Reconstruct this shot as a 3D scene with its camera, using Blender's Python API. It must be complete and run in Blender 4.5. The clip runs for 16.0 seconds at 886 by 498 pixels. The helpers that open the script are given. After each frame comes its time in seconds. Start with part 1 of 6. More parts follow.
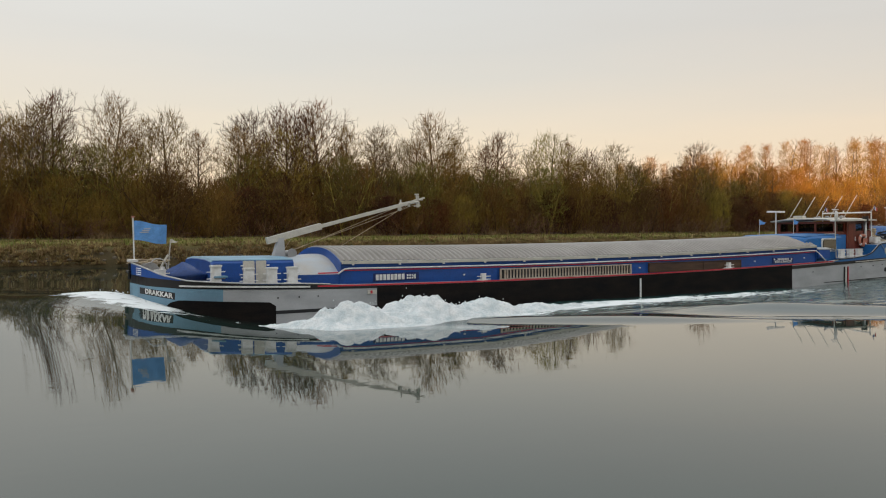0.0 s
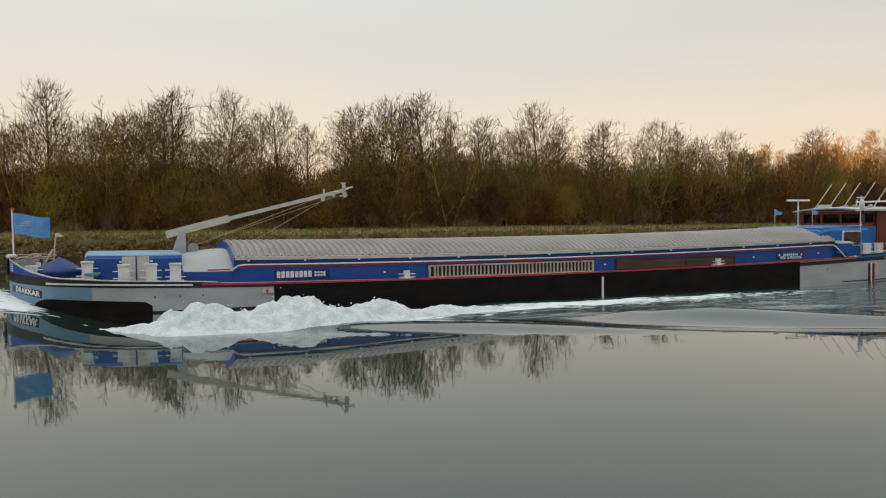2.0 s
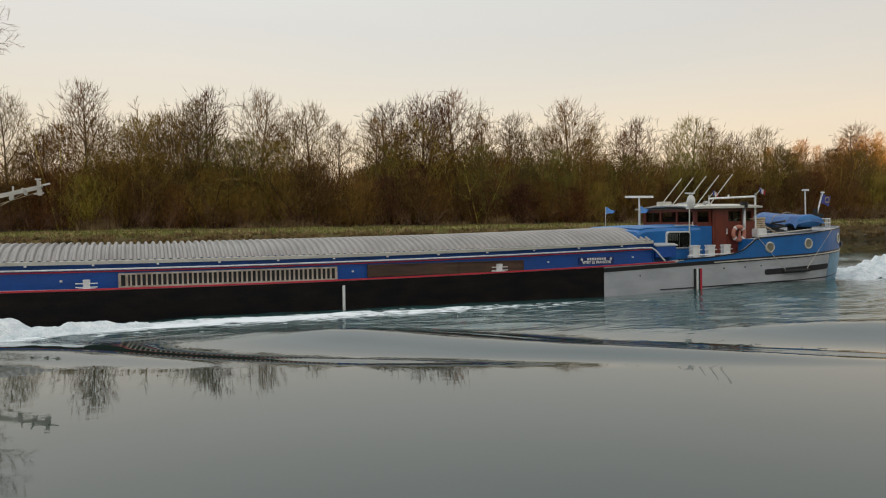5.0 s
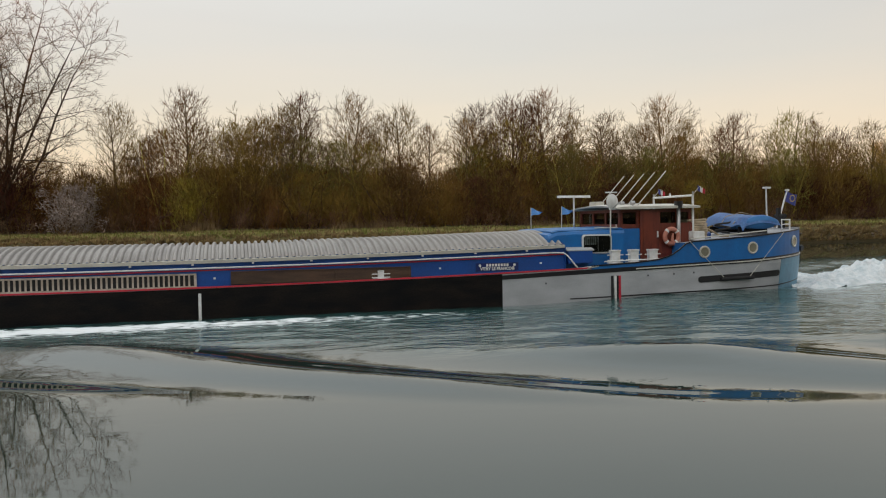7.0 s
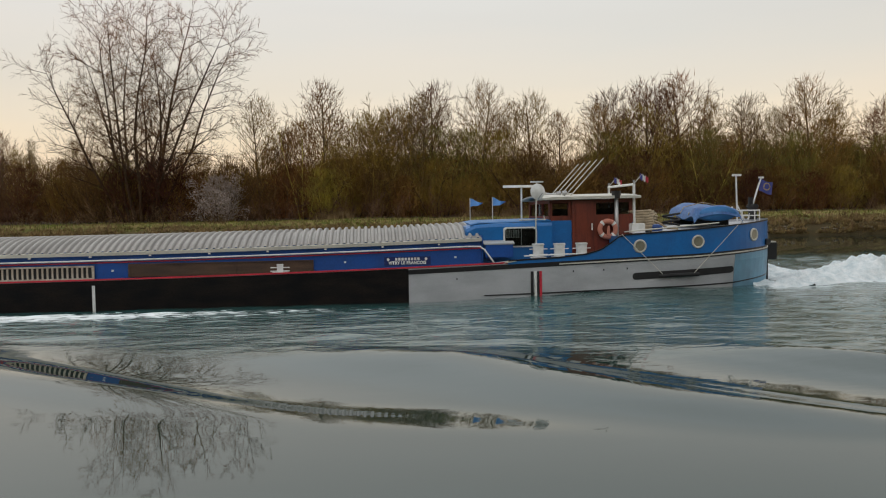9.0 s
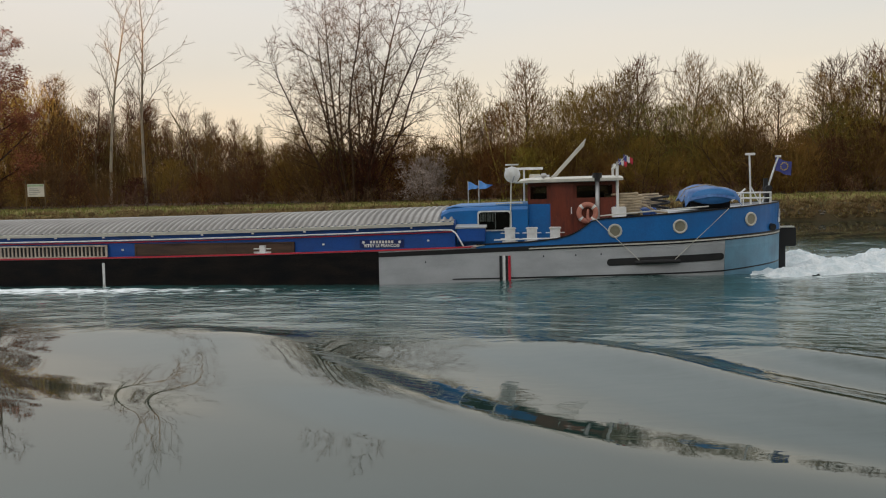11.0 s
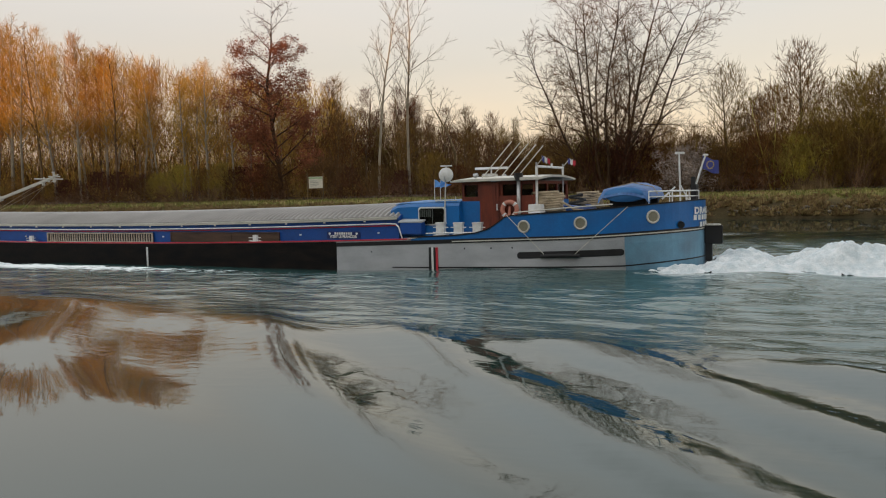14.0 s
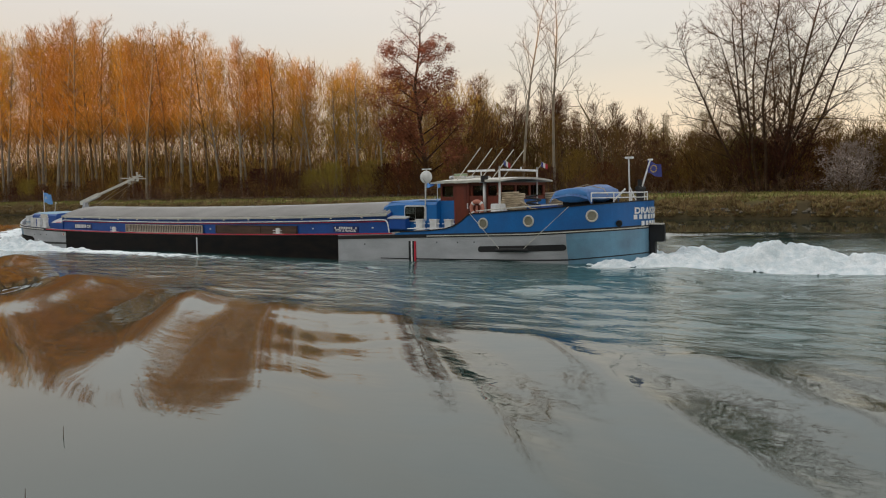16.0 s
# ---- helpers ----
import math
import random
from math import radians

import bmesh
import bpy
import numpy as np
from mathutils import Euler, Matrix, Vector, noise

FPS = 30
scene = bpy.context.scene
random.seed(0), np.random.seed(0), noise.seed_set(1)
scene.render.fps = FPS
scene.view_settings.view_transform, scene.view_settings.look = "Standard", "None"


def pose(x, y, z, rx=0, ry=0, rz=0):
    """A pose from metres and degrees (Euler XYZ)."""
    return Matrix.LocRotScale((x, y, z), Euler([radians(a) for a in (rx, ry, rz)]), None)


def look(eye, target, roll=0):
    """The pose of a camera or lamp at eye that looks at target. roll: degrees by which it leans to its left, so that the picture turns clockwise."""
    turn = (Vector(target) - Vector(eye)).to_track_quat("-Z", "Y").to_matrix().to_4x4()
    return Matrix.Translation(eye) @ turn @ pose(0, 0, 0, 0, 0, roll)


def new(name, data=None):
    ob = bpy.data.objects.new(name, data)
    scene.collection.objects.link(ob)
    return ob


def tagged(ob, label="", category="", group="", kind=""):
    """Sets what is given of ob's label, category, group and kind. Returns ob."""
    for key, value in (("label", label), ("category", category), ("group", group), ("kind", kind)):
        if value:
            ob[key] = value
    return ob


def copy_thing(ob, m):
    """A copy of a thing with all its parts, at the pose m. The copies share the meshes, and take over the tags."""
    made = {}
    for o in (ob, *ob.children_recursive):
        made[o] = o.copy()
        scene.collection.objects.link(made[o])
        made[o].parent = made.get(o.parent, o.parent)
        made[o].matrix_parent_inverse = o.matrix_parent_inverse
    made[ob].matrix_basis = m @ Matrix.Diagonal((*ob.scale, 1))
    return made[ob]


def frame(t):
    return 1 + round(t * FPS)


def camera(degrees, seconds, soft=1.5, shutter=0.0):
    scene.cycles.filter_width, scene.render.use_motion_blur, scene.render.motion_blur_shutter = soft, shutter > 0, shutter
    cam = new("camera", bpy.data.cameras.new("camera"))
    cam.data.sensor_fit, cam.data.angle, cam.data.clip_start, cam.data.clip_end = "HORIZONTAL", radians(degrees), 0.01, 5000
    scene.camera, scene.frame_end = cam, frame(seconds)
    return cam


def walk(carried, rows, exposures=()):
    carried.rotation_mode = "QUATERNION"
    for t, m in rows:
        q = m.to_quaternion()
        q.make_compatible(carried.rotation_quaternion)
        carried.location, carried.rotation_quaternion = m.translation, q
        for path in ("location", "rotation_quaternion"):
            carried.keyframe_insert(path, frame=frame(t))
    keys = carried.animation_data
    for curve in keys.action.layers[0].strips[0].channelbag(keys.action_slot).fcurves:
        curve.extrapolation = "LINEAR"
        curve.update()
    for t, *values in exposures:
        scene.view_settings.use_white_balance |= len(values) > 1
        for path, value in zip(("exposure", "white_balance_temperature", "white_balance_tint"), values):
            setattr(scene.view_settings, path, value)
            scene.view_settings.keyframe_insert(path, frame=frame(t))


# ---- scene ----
H = 2.376          # height of the eye above the water
MID = 26.06        # distance of the barge's course from the near bank

cam = camera(56.32, 16.0, soft=1.1)


def turn(yaw, pitch, roll):
    return pose(0, 0, H, 90 + pitch, 0, yaw) @ pose(0, 0, 0, 0, 0, roll)


walk(cam, [(t, turn(a, b, c)) for t, a, b, c in (
    (0.0, -29.61, -1.18, -0.47), (0.5, -26.58, -1.40, -0.44), (1.0, -23.94, -1.67, -0.57), (1.5, -22.73, -1.74, -0.60),
    (2.0, -22.44, -1.75, -0.57), (2.5, -22.33, -1.755, -0.555), (3.0, -22.25, -1.75, -0.53), (3.5, -22.39, -1.735, -0.54),
    (6.0, -17.375, -1.917, -0.86), (6.5, -15.79, -1.836, -0.885), (7.0, -14.06, -1.795, -0.945), (7.5, -11.895, -1.888, -1.03),
    (8.0, -9.81, -2.014, -1.04), (10.5, 4.72, -3.36, -1.18), (11.0, 8.87, -3.615, -1.24), (11.5, 12.96, -3.573, -1.10),
    (12.0, 16.52, -3.56, -1.07), (12.5, 19.42, -3.72, -1.22), (13.0, 21.59, -3.89, -1.03), (13.5, 23.42, -3.936, -1.015),
    (14.0, 26.30, -3.845, -1.245), (14.5, 29.44, -3.804, -1.30), (15.0, 32.07, -3.83, -0.943), (15.5, 34.04, -3.824, -0.903),
    (16.0, 36.22, -3.864, -0.93))])

# the barge's place along the canal
RUN = [(0.0, 3.812), (1.0, 0.570), (2.0, -2.656), (3.0, -5.938), (3.5, -7.603), (6.0, -15.824), (7.0, -19.126), (8.0, -22.441),
       (10.5, -30.712), (11.5, -34.106), (12.5, -37.475), (13.5, -40.821), (14.5, -44.149), (15.5, -47.461), (16.0, -49.115)]

# ---- light: low sun behind the near bank, thin veil of high cloud ----
SUN_EL, SUN_AZ = 5.2, 8.0      # azimuth from straight behind, towards the left bank
world = bpy.data.worlds.new("evening_sky")
scene.world = world
world.use_nodes = True
wn, wl = world.node_tree.nodes, world.node_tree.links
wn.clear()
w_out = wn.new("ShaderNodeOutputWorld")
sky = wn.new("ShaderNodeTexSky")
sky.sky_type, sky.sun_disc = "NISHITA", False
sky.sun_elevation, sky.sun_rotation = radians(SUN_EL), radians(180 + SUN_AZ)
sky.air_density, sky.dust_density, sky.ozone_density = 1.0, 2.5, 1.0
b_sky = wn.new("ShaderNodeBackground")
b_sky.inputs["Strength"].default_value = 0.07
wl.new(sky.outputs[0], b_sky.inputs["Color"])
w_tc = wn.new("ShaderNodeTexCoord")
w_sep = wn.new("ShaderNodeSeparateXYZ")
wl.new(w_tc.outputs["Generated"], w_sep.inputs[0])
w_noise = wn.new("ShaderNodeTexNoise")
w_map = wn.new("ShaderNodeMapping")
w_map.inputs["Scale"].default_value = (1.2, 1.2, 7.0)
w_noise.inputs["Scale"].default_value, w_noise.inputs["Detail"].default_value = 2.2, 4.0
wl.new(w_tc.outputs["Generated"], w_map.inputs[0])
wl.new(w_map.outputs[0], w_noise.inputs["Vector"])
w_mad = wn.new("ShaderNodeMath")
w_mad.operation = "MULTIPLY_ADD"
w_mad.inputs[1].default_value, w_mad.inputs[2].default_value = 0.10, -0.05
wl.new(w_noise.outputs["Fac"], w_mad.inputs[0])
w_add = wn.new("ShaderNodeMath")
wl.new(w_sep.outputs["Z"], w_add.inputs[0])
wl.new(w_mad.outputs[0], w_add.inputs[1])
w_ramp = wn.new("ShaderNodeValToRGB")
wl.new(w_add.outputs[0], w_ramp.inputs[0])
stops = w_ramp.color_ramp.elements
stops[0].position, stops[0].color = 0.0, (0.90, 0.62, 0.41, 1)
stops[1].position, stops[1].color = 1.0, (0.72, 0.73, 0.73, 1)
for at_z, col in ((0.07, (0.81, 0.625, 0.475, 1)), (0.14, (0.69, 0.575, 0.485, 1)), (0.22, (0.615, 0.55, 0.50, 1)), (0.31, (0.65, 0.615, 0.575, 1)), (0.42, (0.76, 0.765, 0.755, 1)), (0.65, (0.84, 0.85, 0.84, 1))):
    stops.new(at_z).color = col
b_veil = wn.new("ShaderNodeBackground")
wl.new(w_ramp.outputs[0], b_veil.inputs["Color"])
# the high veil brightens gently towards the left bank, where the sun goes down
w_high = wn.new("ShaderNodeMapRange")
w_high.inputs["From Min"].default_value, w_high.inputs["From Max"].default_value = 0.15, 0.45
wl.new(w_sep.outputs["Z"], w_high.inputs["Value"])
w_west = wn.new("ShaderNodeMapRange")
w_west.inputs["From Min"].default_value, w_west.inputs["From Max"].default_value = 0.5, -0.8
w_west.inputs["To Min"].default_value, w_west.inputs["To Max"].default_value = 0.0, 0.70
wl.new(w_sep.outputs["X"], w_west.inputs["Value"])
w_mul = wn.new("ShaderNodeMath")
w_mul.operation = "MULTIPLY"
wl.new(w_high.outputs[0], w_mul.inputs[0])
wl.new(w_west.outputs[0], w_mul.inputs[1])
w_gain = wn.new("ShaderNodeMath")
w_gain.operation = "MULTIPLY_ADD"
w_gain.inputs[1].default_value, w_gain.inputs[2].default_value = 0.95, 0.95
wl.new(w_mul.outputs[0], w_gain.inputs[0])
wl.new(w_gain.outputs[0], b_veil.inputs["Strength"])
w_sum = wn.new("ShaderNodeAddShader")
wl.new(b_sky.outputs[0], w_sum.inputs[0])
wl.new(b_veil.outputs[0], w_sum.inputs[1])
wl.new(w_sum.outputs[0], w_out.inputs["Surface"])

sun = new("sun", bpy.data.lights.new("sun", "SUN"))
sun.data.energy, sun.data.angle, sun.data.color = 5.0, radians(2.0), (1.0, 0.46, 0.12)
sun.matrix_world = look((-math.sin(radians(SUN_AZ)) * 100, -math.cos(radians(SUN_AZ)) * 100, 100 * math.tan(radians(SUN_EL))), (0, 0, 0))
scene.view_settings.exposure = 0.0


# ---- materials ----
def material(name, base, rough=0.6, metal=0.0, var=0.15, scale=3.0, fine=40.0, bump=0.1, dist=0.01, second=None, rand=0.0, spec=0.5, stretch=(1, 1, 1), island=False):
    """Painted or raw surface: base colour varied at two scales, second colour in patches, fine relief."""
    m = bpy.data.materials.new(name)
    m.use_nodes = True
    n, l = m.node_tree.nodes, m.node_tree.links
    b = n["Principled BSDF"]
    tc = n.new("ShaderNodeTexCoord")
    mp = n.new("ShaderNodeMapping")
    mp.inputs["Scale"].default_value = stretch
    l.new(tc.outputs["Object"], mp.inputs[0])
    big, small = n.new("ShaderNodeTexNoise"), n.new("ShaderNodeTexNoise")
    big.inputs["Scale"].default_value, big.inputs["Detail"].default_value = scale, 5
    small.inputs["Scale"].default_value, small.inputs["Detail"].default_value = fine, 3
    for t in (big, small):
        l.new(mp.outputs[0], t.inputs["Vector"])
    ramp = n.new("ShaderNodeValToRGB")
    ramp.color_ramp.elements[0].position, ramp.color_ramp.elements[1].position = 0.35, 0.70
    dark = second if second else tuple(c * (1 - 2 * var) for c in base)
    ramp.color_ramp.elements[0].color = (*base, 1)
    ramp.color_ramp.elements[1].color = (*dark, 1)
    l.new(big.outputs["Fac"], ramp.inputs[0])
    hsv = n.new("ShaderNodeHueSaturation")
    l.new(ramp.outputs[0], hsv.inputs["Color"])
    v = n.new("ShaderNodeMapRange")
    v.inputs["From Min"].default_value, v.inputs["From Max"].default_value = 0.3, 0.7
    v.inputs["To Min"].default_value, v.inputs["To Max"].default_value = 1 - var, 1 + var
    l.new(small.outputs["Fac"], v.inputs["Value"])
    if rand:
        oi = n.new("ShaderNodeNewGeometry" if island else "ShaderNodeObjectInfo")
        pick = oi.outputs["Random Per Island" if island else "Random"]
        r = n.new("ShaderNodeMapRange")
        r.inputs["To Min"].default_value, r.inputs["To Max"].default_value = 1 - rand, 1 + rand
        l.new(pick, r.inputs["Value"])
        mul = n.new("ShaderNodeMath")
        mul.operation = "MULTIPLY"
        l.new(v.outputs[0], mul.inputs[0])
        l.new(r.outputs[0], mul.inputs[1])
        l.new(mul.outputs[0], hsv.inputs["Value"])
        h = n.new("ShaderNodeMapRange")
        h.inputs["To Min"].default_value, h.inputs["To Max"].default_value = 0.5 - rand * 0.07, 0.5 + rand * 0.07
        l.new(pick, h.inputs["Value"])
        l.new(h.outputs[0], hsv.inputs["Hue"])
    else:
        l.new(v.outputs[0], hsv.inputs["Value"])
    l.new(hsv.outputs[0], b.inputs["Base Color"])
    rr = n.new("ShaderNodeMapRange")
    rr.inputs["To Min"].default_value, rr.inputs["To Max"].default_value = max(rough - 0.12, 0.03), min(rough + 0.12, 1)
    l.new(big.outputs["Fac"], rr.inputs["Value"])
    l.new(rr.outputs[0], b.inputs["Roughness"])
    b.inputs["Metallic"].default_value = metal
    b.inputs["Specular IOR Level"].default_value = spec
    if bump:
        bp = n.new("ShaderNodeBump")
        bp.inputs["Strength"].default_value, bp.inputs["Distance"].default_value = bump, dist
        l.new(small.outputs["Fac"], bp.inputs["Height"])
        l.new(bp.outputs[0], b.inputs["Normal"])
    return m


def glass_pane(name, tint):
    m = bpy.data.materials.new(name)
    m.use_nodes = True
    b = m.node_tree.nodes["Principled BSDF"]
    b.inputs["Base Color"].default_value = (*tint, 1)
    b.inputs["Roughness"].default_value = 0.04
    b.inputs["Transmission Weight"].default_value = 1.0
    b.inputs["IOR"].default_value = 1.3
    return m


BLUE = material("blue_paint", (0.010, 0.075, 0.33), 0.38, var=0.10, scale=1.3, fine=25, bump=0.05, second=(0.012, 0.060, 0.24))
BLUE_AFT = material("bright_blue_paint", (0.010, 0.135, 0.40), 0.36, var=0.10, scale=1.3, fine=25, bump=0.05, second=(0.014, 0.105, 0.31))
BLUE_DARK = material("dark_blue_paint", (0.01, 0.025, 0.13), 0.4, var=0.1)
BLUE_ROOF = material("blue_roof_paint", (0.022, 0.15, 0.39), 0.5, var=0.12, scale=2)
PALE_BLUE = material("pale_blue_paint", (0.15, 0.31, 0.43), 0.5, var=0.10, scale=1.5, second=(0.13, 0.22, 0.30))
GREY = material("grey_paint", (0.42, 0.43, 0.45), 0.5, var=0.10, scale=0.9, second=(0.30, 0.31, 0.325), stretch=(1, 1, 2.5))
BLACK = material("black_tar", (0.005, 0.005, 0.006), 0.7, var=0.3, scale=1.2, fine=18, bump=0.15, second=(0.016, 0.012, 0.010), stretch=(1, 1, 3), spec=0.12)
BLACK_PAINT = material("black_paint", (0.01, 0.01, 0.012), 0.4, var=0.1)
RED = material("red_paint", (0.55, 0.028, 0.05), 0.45, var=0.12)
WHITE = material("white_paint", (0.74, 0.75, 0.75), 0.4, var=0.06, scale=5, second=(0.58, 0.57, 0.54))
CREAM = material("cream_paint", (0.55, 0.53, 0.47), 0.5, var=0.1)
HOOD = material("worn_blue_grey_paint", (0.36, 0.41, 0.46), 0.5, var=0.1, scale=1.5, second=(0.40, 0.38, 0.35))
HATCH = material("grey_metal_sheet", (0.31, 0.293, 0.275), 0.5, 0.1, var=0.12, scale=0.8, second=(0.25, 0.235, 0.22))
STEEL = material("bare_steel", (0.42, 0.42, 0.42), 0.4, 0.6, var=0.1)
DECK = material("grey_deck", (0.22, 0.22, 0.22), 0.7, var=0.15)
RUST = material("rusty_wood", (0.085, 0.045, 0.025), 0.75, var=0.25, scale=2.5, second=(0.045, 0.026, 0.018), stretch=(0.4, 1, 3))
GRATE = material("dirty_cream_metal", (0.50, 0.45, 0.38), 0.6, var=0.2, scale=4, second=(0.30, 0.23, 0.17))
# near-black for dark parts, and for shade painted on plates in place of openings
DARK = material("near_black_parts_and_recess_shade", (0.015, 0.015, 0.016), 0.8, var=0.1)
MAHOGANY = material("mahogany_wood", (0.16, 0.032, 0.016), 0.4, var=0.2, scale=3, fine=30, stretch=(4, 4, 0.6), second=(0.10, 0.02, 0.012))
TARP = material("blue_tarpaulin", (0.010, 0.042, 0.17), 0.55, var=0.2, scale=4, fine=12, bump=0.6, dist=0.02, second=(0.012, 0.045, 0.17))
TARP_PALE = material("sun-faded_tarpaulin", (0.018, 0.075, 0.24), 0.55, var=0.25, scale=3, fine=12, bump=0.6, dist=0.02, second=(0.05, 0.14, 0.32))
ROPE = material("pale_rope", (0.46, 0.37, 0.25), 0.85, var=0.2, fine=80, bump=0.5)
ORANGE = material("faded_orange_plastic", (0.50, 0.19, 0.13), 0.5, var=0.1)
FLAG = material("blue_flag_cloth", (0.13, 0.34, 0.72), 0.8, var=0.12, scale=6)
EU = material("dark_blue_flag_cloth", (0.055, 0.065, 0.26), 0.8, var=0.1)
YELLOW = material("yellow_cloth", (0.65, 0.48, 0.06), 0.8)
CURTAIN = material("lace_curtain", (0.6, 0.6, 0.57), 0.9, var=0.2, fine=60, stretch=(6, 6, 1))
GLASS = glass_pane("window_glass", (0.42, 0.47, 0.47))
BARK = material("grey_brown_bark", (0.191, 0.135, 0.076), 0.9, var=0.25, scale=1.5, fine=14, bump=0.6, dist=0.03, rand=0.25, stretch=(1, 1, 0.3), spec=0.12)
BARK_DARK = material("dark_bark", (0.088, 0.058, 0.035), 0.9, var=0.25, scale=1.5, fine=14, bump=0.6, dist=0.03, rand=0.2, spec=0.12)
BARK_OLIVE = material("mossy_bark", (0.312, 0.234, 0.050), 0.9, var=0.3, scale=1.2, fine=14, bump=0.5, rand=0.25, second=(0.174, 0.119, 0.037), spec=0.12)
BARK_PALE = material("pale_bark", (0.30, 0.26, 0.20), 0.85, var=0.2, scale=1.5, fine=14, bump=0.4, rand=0.15, spec=0.12)
TWIG = material("brown_twigs", (0.221, 0.112, 0.035), 0.9, var=0.3, scale=0.6, rand=0.4, bump=0, spec=0.12)
TWIG_OLIVE = material("olive_twigs", (0.231, 0.154, 0.027), 0.9, var=0.3, scale=0.5, rand=0.4, bump=0, second=(0.150, 0.094, 0.037), spec=0.12)
TWIG_RED = material("red_brown_twigs", (0.122, 0.057, 0.027), 0.9, var=0.3, scale=0.5, rand=0.4, bump=0, spec=0.12)
TWIG_DULL = material("grey_brown_twigs", (0.180, 0.110, 0.052), 0.9, var=0.3, scale=0.6, rand=0.4, bump=0, spec=0.12)
TWIG_MOSS = material("moss-green_twigs", (0.180, 0.146, 0.034), 0.9, var=0.3, scale=0.5, rand=0.4, bump=0, second=(0.115, 0.089, 0.029), spec=0.12)
# bare twigs with the orange of the low sun put into the base colour
TWIG_SUN = material("sunlight-toned_twigs", (0.42, 0.235, 0.05), 0.9, var=0.25, scale=0.4, rand=0.2, bump=0, spec=0.12)
TANGLE = material("mixed_olive_and_brown_branches", (0.289, 0.198, 0.034), 0.9, var=0.25, scale=0.13, fine=0.8, rand=0.45, bump=0, second=(0.203, 0.085, 0.037), spec=0.12, island=True)
# darker copy of the branches; the shade deep in the woods is in its colour
TANGLE_SHADED = material("mixed_shade-darkened_branches", (0.174, 0.110, 0.034), 0.9, var=0.25, scale=0.12, fine=0.8, rand=0.45, bump=0, second=(0.109, 0.054, 0.028), spec=0.12, island=True)
# brighter, oranger branches: sunlight is painted into this colour too
TANGLE_SUN = material("mixed_sunlight-toned_branches", (0.42, 0.24, 0.05), 0.9, var=0.2, scale=0.12, fine=0.8, rand=0.4, bump=0, second=(0.27, 0.15, 0.045), spec=0.12, island=True)
SCRUB = material("red-brown_scrub_stems", (0.205, 0.120, 0.078), 0.9, var=0.3, scale=0.5, rand=0.4, bump=0, spec=0.12)
LEAF = material("dry_copper_leaves", (0.25, 0.085, 0.04), 0.8, var=0.35, scale=1.5, bump=0, second=(0.12, 0.045, 0.022), spec=0.12)
SEED = material("pale_seed_heads", (0.40, 0.33, 0.29), 0.9, var=0.3, bump=0, spec=0.12)
GRASS = material("grass_blades", (0.165, 0.195, 0.045), 0.85, var=0.35, scale=0.6, fine=6, bump=0, second=(0.16, 0.125, 0.05), spec=0.12)
TUSSOCK = material("dead_tussock_grass", (0.29, 0.21, 0.105), 0.9, var=0.35, scale=0.9, bump=0, second=(0.15, 0.11, 0.052), spec=0.12, rand=0.35, island=True)
STRAW = material("dry_straw", (0.24, 0.165, 0.085), 0.9, var=0.3, scale=1.0, bump=0, spec=0.12)
STONE = material("bank_stone", (0.13, 0.11, 0.085), 0.85, var=0.25, scale=2, fine=15, bump=0.4, rand=0.3)
# white foam; the blue-grey second colour paints shadows between its lumps
FOAM = material("white_foam", (0.80, 0.83, 0.84), 0.85, var=0.12, scale=3.5, fine=26, bump=0.9, dist=0.06, second=(0.52, 0.60, 0.63))


